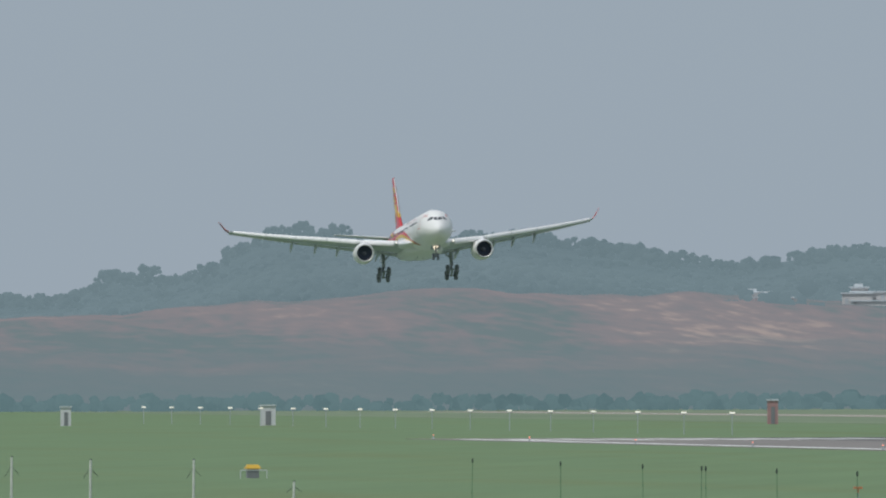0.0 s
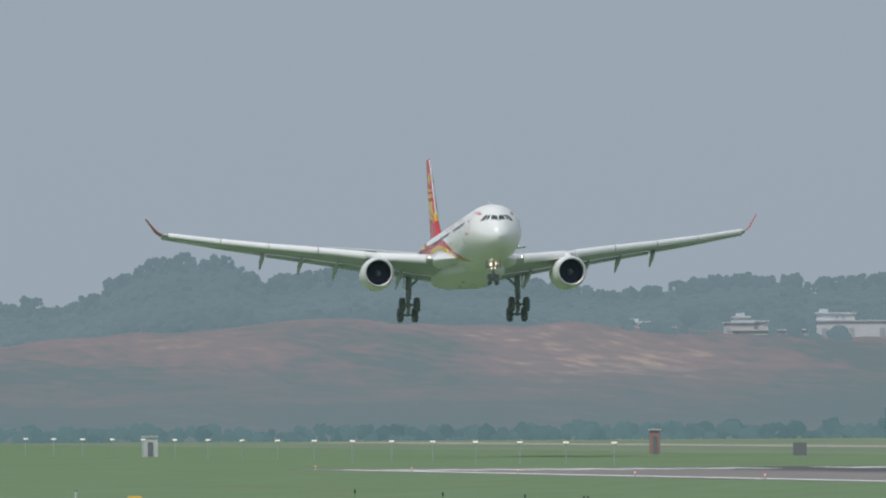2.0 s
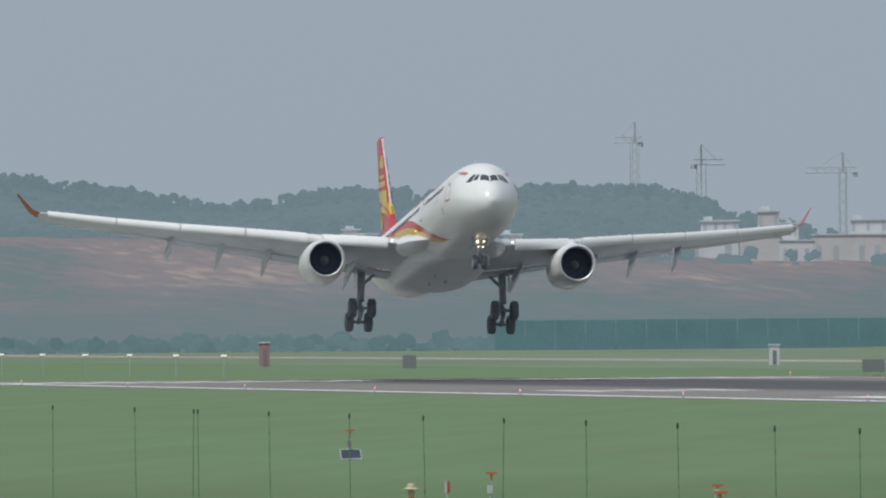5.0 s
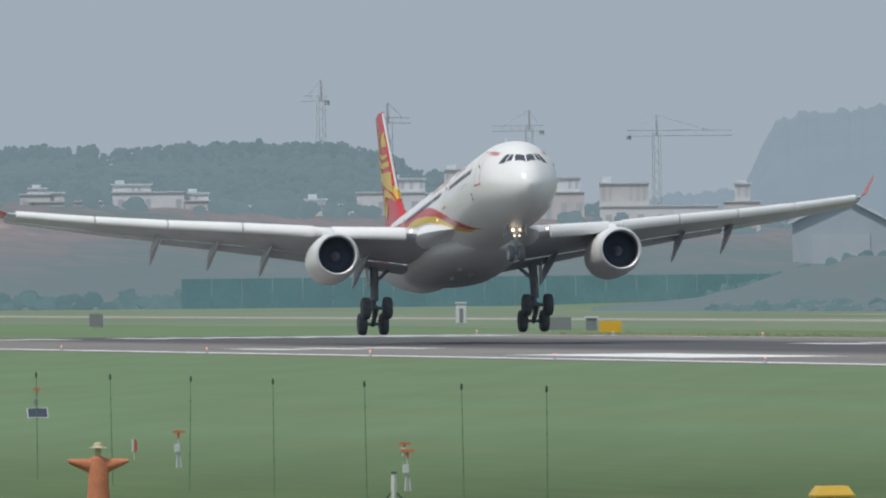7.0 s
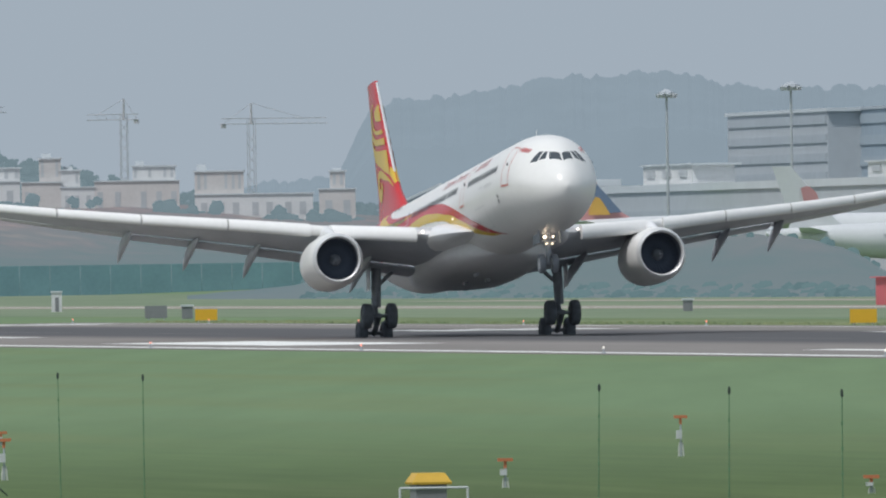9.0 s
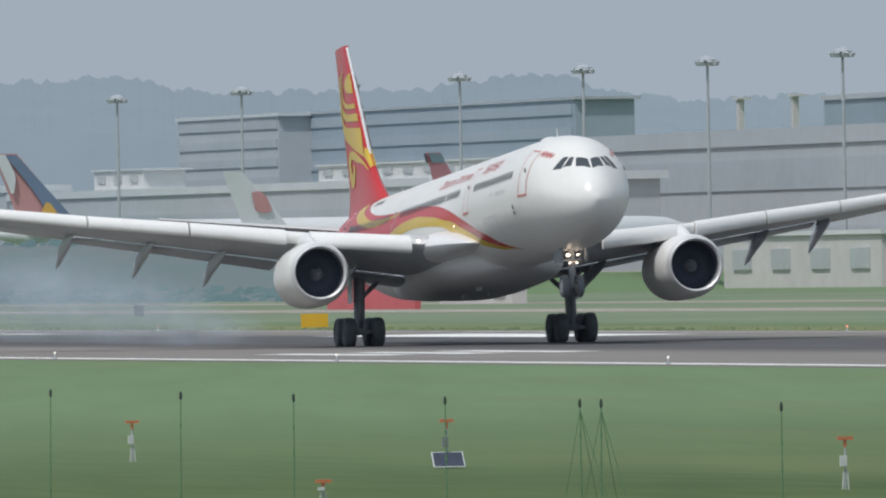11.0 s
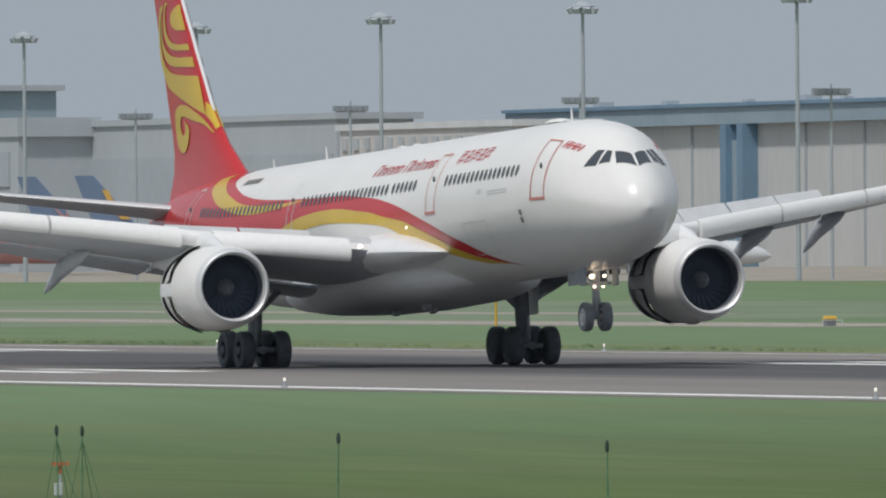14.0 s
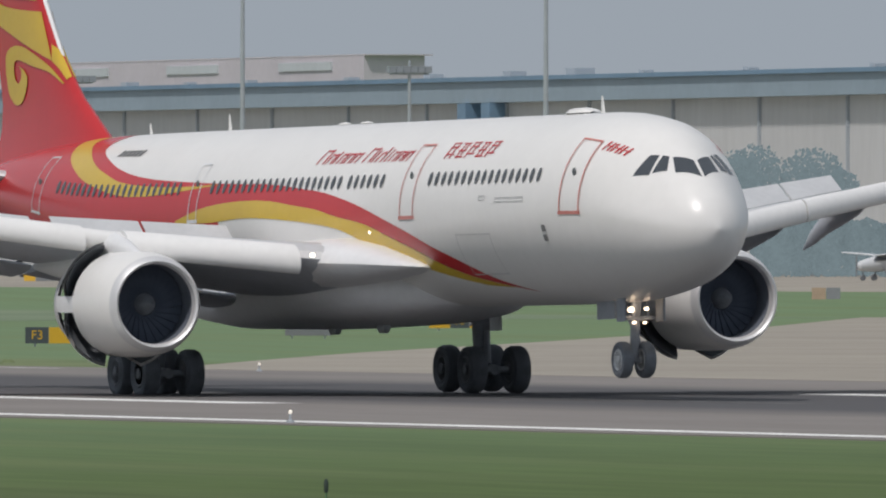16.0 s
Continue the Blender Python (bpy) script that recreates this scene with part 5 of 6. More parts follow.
# ---- parked jets ----
def jet(tail_bearing, X, scale, heading, body, fin_mat, label, swirl=None, lift=0.0):
    """A parked airliner: the tail stands at the bearing, the nose points along heading."""
    j = thing("parked_airliner", label, "airplane", "airliners parked on the apron")
    d = X / math.sin(radians(tail_bearing))
    j.matrix_basis = Matrix.Translation(spot(tail_bearing, d, max(apron_height(X), lift) + .01)) @ pose(0, 0, 0, 0, 0, heading)
    s = scale
    bm = bmesh.new()
    prof = [(-4.5, .3, 6.3), (-1, 1.0, 6.1), (4, 1.9, 5.6), (10, 2.6, 5.1), (15, 2.82, 5.0), (45, 2.82, 5.0), (50, 2.7, 4.95), (54, 2.1, 4.7), (56.5, 1.2, 4.4), (57.8, .1, 4.2)]
    rings(bm, [[Vector((x * s, r * s * math.cos(a), (z + r * math.sin(a)) * s)) for a in np.linspace(0, 2 * math.pi, 25)[:-1]] for x, r, z in prof])
    part("fuselage", bm, body, j)
    bm = bmesh.new()
    rings(bm, [[Vector(((le - ch * x) * s, t * .1 * ch * s, z * s)) for x, t in FOIL] for z, le, ch in ((6.5, 10.5, 11.5), (8.4, 7.2, 7.4), (16.8, -.2, 3.2))])
    part("fin", bm, fin_mat, j)
    if swirl:
        for q, (sa, sb, paint) in enumerate(swirl if isinstance(swirl, list) else [swirl]):
            for sg in (-1, 1):
                bm = bmesh.new()
                strip(bm, lambda x, z: Vector((x * s, sg * (.62 - .022 * (z - 8) + .012 * q) * s, z * s)), sa, sb, 14, 3)
                part("fin_emblem", bm, paint, j)
    for sg in (-1, 1):
        bm = bmesh.new()
        rings(bm, [[Vector(((le - ch * x) * s, sg * y * s, (z + t * .1 * ch) * s)) for x, t in FOIL] for y, le, ch, z in ((.6, 6, 5, 6.4), (9.5, -.5, 2, 7.2))])
        part("tailplane", bm, body, j)
        bm = bmesh.new()
        rings(bm, [[Vector(((le - ch * x) * s, sg * y * s, (z + t * .12 * ch) * s)) for x, t in FOIL] for y, le, ch, z in ((2, 39, 12, 3.8), (9.4, 34, 8.2, 4.5), (29, 21.5, 2.7, 6.6))])
        part("wing", bm, WINGT, j)
        bm = bmesh.new()
        lathe(bm, [(0, 1.3), (.3, 1.5), (2.5, 1.55), (5, 1.0)], Matrix.Translation((38 * s, sg * 9.4 * s, 2.5 * s)) @ pose(0, 0, 0, 0, 0, 180) @ Matrix.Diagonal((s, s, s, 1)), 20)
        part("engine", bm, body, j)
        bm = bmesh.new()
        rod(bm, (27 * s, sg * 5 * s, .6 * s), (27 * s, sg * 5 * s, 4 * s), .3 * s)
        lathe(bm, [(-.6 * s, .65 * s), (.6 * s, .65 * s)], Matrix.Translation((27 * s, sg * 5 * s, .65 * s)) @ pose(0, 0, 0, 0, 0, 90), 14)
        part("main_gear", bm, STRUT, j)
    bm = bmesh.new()
    rod(bm, (51 * s, 0, .5 * s), (51 * s, 0, 3 * s), .15 * s)
    lathe(bm, [(-.4 * s, .5 * s), (.4 * s, .5 * s)], Matrix.Translation((51 * s, 0, .5 * s)) @ pose(0, 0, 0, 0, 0, 90), 14)
    part("nose_gear", bm, STRUT, j)
    bm = bmesh.new()
    for sg in (-1, 1):
        strip(bm, lambda x, z: Vector((x * s, sg * (2.78) * s, z * s)), [(14, 5.75), (46, 5.75)], [(14, 6.0), (46, 6.0)], 8, 1)
    part("window_band", bm, HAZEPANE, j)
    return j


# navy, red and orange are paled and greyed: haze put into the paint
NAVY = mat("navy_paint", (0.17, 0.23, 0.34), 0.4, 0, 0.05, 0.5, 0)
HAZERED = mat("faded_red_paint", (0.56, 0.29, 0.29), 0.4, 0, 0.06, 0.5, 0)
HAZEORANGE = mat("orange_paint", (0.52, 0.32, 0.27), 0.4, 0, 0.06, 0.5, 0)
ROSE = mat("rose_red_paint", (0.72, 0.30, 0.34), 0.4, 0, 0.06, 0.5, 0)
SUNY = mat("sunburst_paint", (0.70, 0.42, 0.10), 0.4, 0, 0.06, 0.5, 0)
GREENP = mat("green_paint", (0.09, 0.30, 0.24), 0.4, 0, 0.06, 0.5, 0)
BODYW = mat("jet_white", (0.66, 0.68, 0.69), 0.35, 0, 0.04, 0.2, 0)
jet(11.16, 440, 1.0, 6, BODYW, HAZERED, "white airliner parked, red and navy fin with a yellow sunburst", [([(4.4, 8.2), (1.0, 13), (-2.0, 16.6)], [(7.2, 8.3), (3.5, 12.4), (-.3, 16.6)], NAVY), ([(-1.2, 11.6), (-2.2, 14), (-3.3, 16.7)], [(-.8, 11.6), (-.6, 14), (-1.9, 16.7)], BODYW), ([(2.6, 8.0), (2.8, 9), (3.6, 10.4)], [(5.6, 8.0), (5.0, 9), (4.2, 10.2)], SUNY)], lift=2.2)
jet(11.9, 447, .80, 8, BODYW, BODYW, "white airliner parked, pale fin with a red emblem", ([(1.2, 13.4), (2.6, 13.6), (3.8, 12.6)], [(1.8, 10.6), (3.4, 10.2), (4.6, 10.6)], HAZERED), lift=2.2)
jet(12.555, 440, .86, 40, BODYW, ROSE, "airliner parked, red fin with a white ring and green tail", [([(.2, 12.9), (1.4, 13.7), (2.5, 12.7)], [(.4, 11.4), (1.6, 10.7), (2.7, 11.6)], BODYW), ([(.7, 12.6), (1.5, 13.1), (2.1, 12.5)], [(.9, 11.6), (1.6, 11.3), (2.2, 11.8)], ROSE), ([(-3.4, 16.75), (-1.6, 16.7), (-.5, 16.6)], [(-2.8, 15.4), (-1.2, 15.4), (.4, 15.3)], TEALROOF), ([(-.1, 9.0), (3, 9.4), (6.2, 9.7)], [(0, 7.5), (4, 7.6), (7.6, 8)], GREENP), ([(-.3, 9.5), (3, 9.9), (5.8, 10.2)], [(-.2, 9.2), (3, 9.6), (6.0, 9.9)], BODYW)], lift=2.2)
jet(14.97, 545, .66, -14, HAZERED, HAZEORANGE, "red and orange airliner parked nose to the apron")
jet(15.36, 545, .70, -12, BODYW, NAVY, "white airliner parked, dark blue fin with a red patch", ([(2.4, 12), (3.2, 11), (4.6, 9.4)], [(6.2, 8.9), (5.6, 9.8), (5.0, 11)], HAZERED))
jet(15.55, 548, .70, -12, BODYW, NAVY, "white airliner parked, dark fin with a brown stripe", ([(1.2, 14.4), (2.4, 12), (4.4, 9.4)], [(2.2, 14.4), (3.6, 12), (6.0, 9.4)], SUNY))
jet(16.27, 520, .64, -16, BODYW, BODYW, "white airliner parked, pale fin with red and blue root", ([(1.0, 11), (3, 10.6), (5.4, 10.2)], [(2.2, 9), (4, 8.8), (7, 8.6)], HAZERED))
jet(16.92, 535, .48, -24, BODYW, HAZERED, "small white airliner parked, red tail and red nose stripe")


# ---- service vehicles, trees by the hangar ----
YELL = mat("vehicle_yellow", (0.55, 0.40, 0.10), 0.5, 0, 0.1, 0.8, 0)
VWHITE = mat("vehicle_white", (0.60, 0.61, 0.61), 0.45, 0, 0.06, 0.8, 0)
VGREY = mat("vehicle_grey", (0.22, 0.23, 0.24), 0.5, 0, 0.1, 0.8, 0)


def truck(bearing, X, ln_, hgt, paint, label, heading=90):
    d = X / math.sin(radians(bearing))
    v = thing("service_truck", label, "truck", "ground service vehicles")
    v.matrix_basis = Matrix.Translation(spot(bearing, d, apron_height(X) + .01)) @ pose(0, 0, 0, 0, 0, heading)
    for nm, a, bb, z0, z1, p in (("cargo_body", -ln_ / 2, ln_ * .18, .7, hgt, paint), ("cab", ln_ * .2, ln_ / 2, .6, hgt * .8, VWHITE), ("chassis", -ln_ / 2, ln_ / 2, .45, .75, VGREY), ("windscreen", ln_ * .22, ln_ / 2 + .02, hgt * .5, hgt * .72, PANE)):
        bm = bmesh.new()
        box(bm, a, bb, -1.1, 1.1, z0, z1)
        bmesh.ops.bevel(bm, geom=list(bm.edges), offset=.08, segments=1)
        part(nm, bm, p, v, smooth=False)
    for x in (-ln_ * .32, ln_ * .32):
        for yy in (-1, 1):
            bm = bmesh.new()
            lathe(bm, [(-.15, .45), (.15, .45)], Matrix.Translation((x, yy, .45)) @ pose(0, 0, 0, 0, 0, 90), 14)
            part("wheel", bm, TYRE, v)


for bb, X, ln_, hg, pt, lb in ((18.35, 560, 7, 2.6, VWHITE, "white service truck on the apron"), (18.6, 565, 8, 3.0, YELL, "yellow loader truck on the apron"), (18.78, 555, 6, 2.4, VGREY, "grey service truck on the apron"), (18.92, 562, 7, 3.2, VWHITE, "white catering truck on the apron"),
                               (17.2, 545, 7, 2.8, VWHITE, "white service truck near the jet"), (17.32, 550, 6, 2.5, YELL, "yellow tug on the apron"), (19.75, 570, 7, 2.4, VWHITE, "white van on the apron"), (19.95, 575, 6, 2.6, YELL, "yellow service truck by the hangar"),
                               (16.45, 520, 7, 2.6, VGREY, "grey tug under the parked jet"), (17.05, 520, 5, 2.0, VWHITE, "white car under the parked jet")):
    truck(bb, X, ln_, hg, pt, lb)


def light_aircraft(bearing, X, heading):
    """A small parked propeller aircraft with a high wing."""
    o = thing("light_aircraft", "small white propeller aircraft parked on the apron", "airplane")
    o.matrix_basis = Matrix.Translation(spot(bearing, X / math.sin(radians(bearing)), apron_height(X) + .01)) @ pose(0, 0, 0, 0, 0, heading)
    bm = bmesh.new()
    rings(bm, [[Vector((x, w * math.cos(a), z + h_ * math.sin(a))) for a in np.linspace(0, 2 * math.pi, 15)[:-1]] for x, w, h_, z in ((2.6, .12, .15, 1.25), (2.4, .38, .4, 1.25), (1.4, .55, .6, 1.35), (.2, .58, .75, 1.5), (-1.2, .45, .5, 1.5), (-4.2, .12, .2, 1.6))])
    part("fuselage", bm, BODYW, o)
    for sg in (-1, 1):
        bm = bmesh.new()
        rings(bm, [[Vector((.9 - 1.5 * k * x, sg * y, 2.15 + .05 * y + 1.5 * k * .12 * t)) for x, t in FOIL] for y, k in ((.2, 1), (3.2, 1), (5.2, .75))])
        part("wing", bm, BODYW, o)
        bm = bmesh.new()
        rings(bm, [[Vector((-3.4 - .9 * x, sg * y, 1.75 + .08 * t)) for x, t in FOIL] for y in (.1, 1.7)])
        part("tailplane", bm, BODYW, o)
        bm = bmesh.new()
        rod(bm, (.3, sg * .5, 1.1), (.1, sg * 1.2, .3), .05)
        lathe(bm, [(-.1, .3), (.1, .3)], Matrix.Translation((.1, sg * 1.2, .3)) @ pose(0, 0, 0, 0, 0, 90), 12)
        part("main_wheel", bm, VGREY, o)
    bm = bmesh.new()
    rings(bm, [[Vector((-3.2 - .9 * k - (1.3 - .5 * k) * x, .1 * t, z)) for x, t in FOIL] for z, k in ((1.6, 0), (3.1, 1))])
    part("fin", bm, BODYW, o)
    bm = bmesh.new()
    box(bm, 2.62, 2.68, -.06, .06, .35, 2.15)
    part("propeller", bm, VGREY, o, smooth=False)
    bm = bmesh.new()
    rings(bm, [[Vector((x, sg * (.56 - .02 * k), z)) for x, z, k in ((1.2, 1.7, 0), (-.6, 1.75, 0), (-.5, 2.0, 1), (.9, 2.05, 1))] for sg in (-1.02, 1.02)])
    part("cabin_window", bm, PANE, o, smooth=False)
    bm = bmesh.new()
    rod(bm, (2.0, 0, .25), (2.0, 0, 1.0), .05)
    lathe(bm, [(-.08, .25), (.08, .25)], Matrix.Translation((2.0, 0, .25)) @ pose(0, 0, 0, 0, 0, 90), 12)
    part("nose_wheel", bm, VGREY, o)


light_aircraft(22.53, 570, 190)


def tree(bearing, X, hgt, seed):
    rnd = random.Random(seed)
    d = X / math.sin(radians(bearing))
    t_ = thing("tree", "leafy tree beside the hangar, haze put into its green", "tree", "trees by the apron")
    t_.location = spot(bearing, d, apron_height(X))
    bm = bmesh.new()
    rod(bm, (0, 0, 0), (.2, 0, hgt * .55), .28, .14, 8)
    for k in range(5):
        a = rnd.uniform(0, 6.28)
        rod(bm, (.1, 0, hgt * rnd.uniform(.3, .5)), (math.cos(a) * hgt * .25, math.sin(a) * hgt * .25, hgt * rnd.uniform(.6, .8)), .12, .04, 6)
    part("trunk", bm, VGREY, t_)
    bm = bmesh.new()
    for k in range(1700):
        v = Vector((rnd.gauss(0, 1), rnd.gauss(0, 1), rnd.gauss(0, .8))).normalized() * rnd.random() ** .4 * hgt * .25
        c = Vector((0, 0, hgt * .72)) + v
        q = pose(0, 0, 0, rnd.uniform(0, 360), rnd.uniform(0, 360), 0)
        r = rnd.uniform(.14, .34)
        vs = [bm.verts.new(c + q @ Vector((dx * r, dy * r * .6, 0))) for dx, dy in ((-1, 0), (0, -1), (1, 0), (0, 1))]
        bm.faces.new(vs)
    part("crown", bm, BUSH, t_, "pale self-glowing leaves, haze put into their green")


for k, (bb, X, hg) in enumerate(((22.03, 620, 12.2), (22.11, 625, 13.0), (22.3, 622, 12.6), (22.37, 620, 10.6), (16.48, 585, 11), (16.58, 588, 11.4), (16.68, 585, 11.2), (16.78, 588, 10.8), (16.88, 585, 11))):
    tree(bb, X, hg, k)


# ---- runway markings and lights ----
def mark(bm, x0, x1, y0, y1):
    z = .036
    bm.faces.new([bm.verts.new(p) for p in ((x0, y0, z), (x1, y0, z), (x1, y1, z), (x0, y1, z))])


def marking(label, quads, paint=LINE):
    bm = bmesh.new()
    for q in quads:
        mark(bm, *q)
    return tagged(part("trim_marking", bm, paint, smooth=False), label, "runway marking", kind="structure")


marking("white runway edge line", [(155.2, 156.8, -400, 1315)])
marking("white runway edge line", [(220.3, 220.8, -400, 380), (220.3, 220.8, 612, 1315)])
marking("rubber-stained dashed runway centreline", [(187.8, 188.7, y, y + 30) for y in range(-380, 1240, 60)], WORN)
marking("white threshold bars", [(158 + k * 3.6 + (4 if k > 7 else 0), 159.9 + k * 3.6 + (4 if k > 7 else 0), 1280, 1310) for k in range(16)])
marking("broad white aiming point mark", [(162, 171, 900, 957)])
marking("broad white aiming point mark", [(205.4, 214.4, 900, 957)])
for y0, n in ((466, 1), (612, 2), (755, 3), (1055, 3)):
    marking("white touchdown zone bars", [(173.2 - 4.2 * k, 175.4 - 4.2 * k, y0, y0 + 26) for k in range(n)] + [(201 + 4.2 * k, 203.2 + 4.2 * k, y0, y0 + 26) for k in range(n)])
marking("yellowed taxiway centreline", [(308.6, 309.2, 930, 2600)])


def edge_light(x, y, glow, label, post=.22):
    o = thing("edge_light", label, "runway light", "runway edge lights")
    o.location = (x, y, .03)
    bm = bmesh.new()
    lathe(bm, [(0, .11), (.05, .1), (.07, .035), (post, .035)], pose(0, 0, 0, 0, -90, 0), 10)
    part("stem", bm, POLE, o)
    bm = bmesh.new()
    lathe(bm, [(post, .035), (post + .03, .045), (post + .08, .04), (post + .1, .02)], pose(0, 0, 0, 0, -90, 0), 10)
    part("lens", bm, glow, o)


for k in range(-10, 8):
    y = 717 - 60.83 * k
    edge_light(155.0, y, WARMLAMP if y < 800 else REDLAMP, "small lit runway edge light on a short stem")
    edge_light(222.3, y, WARMLAMP if y < 800 else REDLAMP, "small lit runway edge light on a short stem")
for k in range(17):
    o = thing("approach_light", "white approach light on a thin post", "approach light", "approach lights before the threshold")
    o.location = (188.2, 1400 + 30 * k, 0)
    bm = bmesh.new()
    rod(bm, (0, 0, 0), (0, 0, 1.7), .035)
    rod(bm, (-.25, 0, 1.7), (.25, 0, 1.7), .04)
    part("post", bm, POLE, o)
    bm = bmesh.new()
    box(bm, -.22, .22, -.08, .08, 1.75, 1.88)
    part("lamp", bm, WARMLAMP, o, smooth=False)

# ---- net posts and small gear in the near grass ----
POSTG = mat("net_post_green", (0.115, 0.225, 0.12), 0.7, 0, 0.2, 2, 0)
POSTB = mat("net_post_dark", (0.045, 0.065, 0.055), 0.8, 0, 0.2, 2, 0)
POSTW = mat("white_post", (0.62, 0.63, 0.58), 0.6, 0, 0.15, 3, 0)
ORANGE = mat("orange_plastic", (0.60, 0.20, 0.09), 0.6, 0, 0.12, 3, 0)
STEELW = mat("white_frame", (0.62, 0.64, 0.64), 0.5, 0, 0.08, 3, 0)
SOLAR = mat("solar_panel", (0.06, 0.07, 0.10), 0.25, 0, 0.2, 6, 0)
YEL = mat("yellow_box_lid", (0.68, 0.42, 0.05), 0.5, 0, 0.08, 2, 0)


def net_post(bearing, guys=False, X=53.0, hgt=2.3):
    o = thing("net_post", "thin green bird-net post with a dark cap" if not guys else "thin green net post held by guy wires", "post", "bird-net posts in the grass")
    o.location = spot(bearing, X / math.sin(radians(bearing)))
    rnd = random.Random(int(bearing * 100))
    lean = rnd.uniform(-.05, .05)
    bm = bmesh.new()
    rod(bm, (0, 0, 0), (lean, 0, hgt), .011, .008, 6)
    for k in range(5):
        z = hgt * (.15 + .16 * k)
        rod(bm, (lean * z / hgt, 0, z), (lean * z / hgt, 0, z + .05), .017, .017, 6)
    part("pole", bm, POSTG, o)
    bm = bmesh.new()
    rings(bm, [[Vector((lean + r * math.cos(a), r * math.sin(a), hgt + z)) for a in np.linspace(0, 2 * math.pi, 9)[:-1]] for r, z in ((.014, -.07), (.021, -.05), (.023, 0), (.018, .03), (.01, .05))])
    part("cap", bm, POSTB, o)
    if guys:
        bm = bmesh.new()
        for dx, dy in ((.55, -.4), (-.3, .5), (.5, .5)):
            rod(bm, (lean, 0, hgt - .1), (dx, dy, 0), .006, .006, 4)
        part("guy_wires", bm, POSTG, o)


for bb in (6.795, 7.09, 7.364, 7.55, 7.57, 7.807, 8.07, 8.317, 8.57, 8.85, 9.155, 9.475, 9.75, 11.245, 11.675, 12.05, 12.555, 13.66, 14.19, 14.86, 16.34, 17.24, 18.27, 20.7):
    net_post(bb)
for bb in (13.0, 13.06, 15.43, 15.5, 19.3, 19.39):
    net_post(bb, True)


def white_post(bearing, dist, hgt):
    o = thing("white_post", "short white-painted post in the grass", "post", "white posts")
    o.location = spot(bearing, dist)
    bm = bmesh.new()
    rod(bm, (0, 0, 0), (.02, 0, hgt), .045, .045, 8)
    part("pole", bm, POSTW, o)
    bm = bmesh.new()
    rod(bm, (.02, 0, hgt), (.02, 0, hgt + .03), .055, .04, 8)
    part("cap", bm, POSTB, o)
    bm = bmesh.new()
    rod(bm, (0, 0, hgt * .8), (-.25, 0, hgt * .55), .012, .012, 5)
    rod(bm, (0, 0, hgt * .8), (.28, 0, hgt * .6), .012, .012, 5)
    part("cable", bm, POSTB, o)


for bb, d, hg in ((5.28, 640, 1.62), (5.54, 640, 1.5), (5.88, 640, 1.5), (6.21, 610, .85), (9.24, 270, 1.27)):
    white_post(bb, d, hg)


def lamp_stand(bearing, dist, hgt, panel=False):
    """A small orange T-shaped lamp on a frangible stand."""
    o = thing("marker_stand", "orange T-topped marker stand with a small control box" if not panel else "orange marker lamp over a tilted solar panel", "marker light", "marker stands in the grass")
    o.location = spot(bearing, dist)
    bm = bmesh.new()
    rod(bm, (0, 0, 0), (0, 0, hgt), .02, .02, 6)
    part("pole", bm, POLE, o)
    bm = bmesh.new()
    box(bm, -.14, .14, -.05, .05, hgt - .03, hgt + .03)
    rod(bm, (0, 0, hgt - .16), (0, 0, hgt), .03, .03, 6)
    part("lamp_bar", bm, ORANGE, o)
    bm = bmesh.new()
    box(bm, -.09, .02, -.06, .06, hgt * .45, hgt * .66)
    part("control_box", bm, STEELW if not panel else VGREY, o, smooth=False)
    bm = bmesh.new()
    for dx in (-.05, .06):
        rod(bm, (dx, 0, 0), (dx * .6, 0, hgt * .35), .018, .018, 6)
    part("leg", bm, POSTW, o)
    if panel:
        m = pose(0, -.1, .18, 50, 0, 0)
        for nm, g, zz, mt in (("panel_frame", 0, 0, STEELW), ("panel_glass", .025, .012, SOLAR)):
            bm = bmesh.new()
            box(bm, -.33 + g, .33 - g, -.2 + g, .2 - g, zz, zz + .02, m)
            part(nm, bm, mt, o, smooth=False)


for bb, d, hg in ((9.289, 352, .82), (8.535, 400, .83), (10.94, 329, .53), (11.52, 377, .86), (13.868, 313, .92), (12.146, 314, .3), (15.43, 282, .92), (9.28, 423, .3)):
    lamp_stand(bb, d, hg)
for bb, d, hg in ((8.07, 548, .95), (12.556, 354, .98)):
    lamp_stand(bb, d, hg, True)


def marker_flag(bearing, dist):
    """A small board flag, half white and half red, on a short stake."""
    o = thing("marker_flag", "small red and white board flag on a stake", "flag")
    o.location = spot(bearing, dist)
    bm = bmesh.new()
    rod(bm, (0, 0, 0), (0, 0, .5), .012, .012, 6)
    part("stake", bm, POSTW, o)
    for x0, x1, paint in ((-.055, .0, POSTW), (.002, .075, DULLFLAG)):
        bm = bmesh.new()
        rings(bm, [[Vector((x, y, z)) for x, z in ((x0, .17), (x1, .2), (x1, .44), (x0, .5))] for y in (-.02, .02)])
        part("board", bm, paint, o, smooth=False)


DULLFLAG = mat("flag_red", (0.50, 0.09, 0.09), 0.7, 0, 0.1, 3, 0)
marker_flag(8.388, 420)


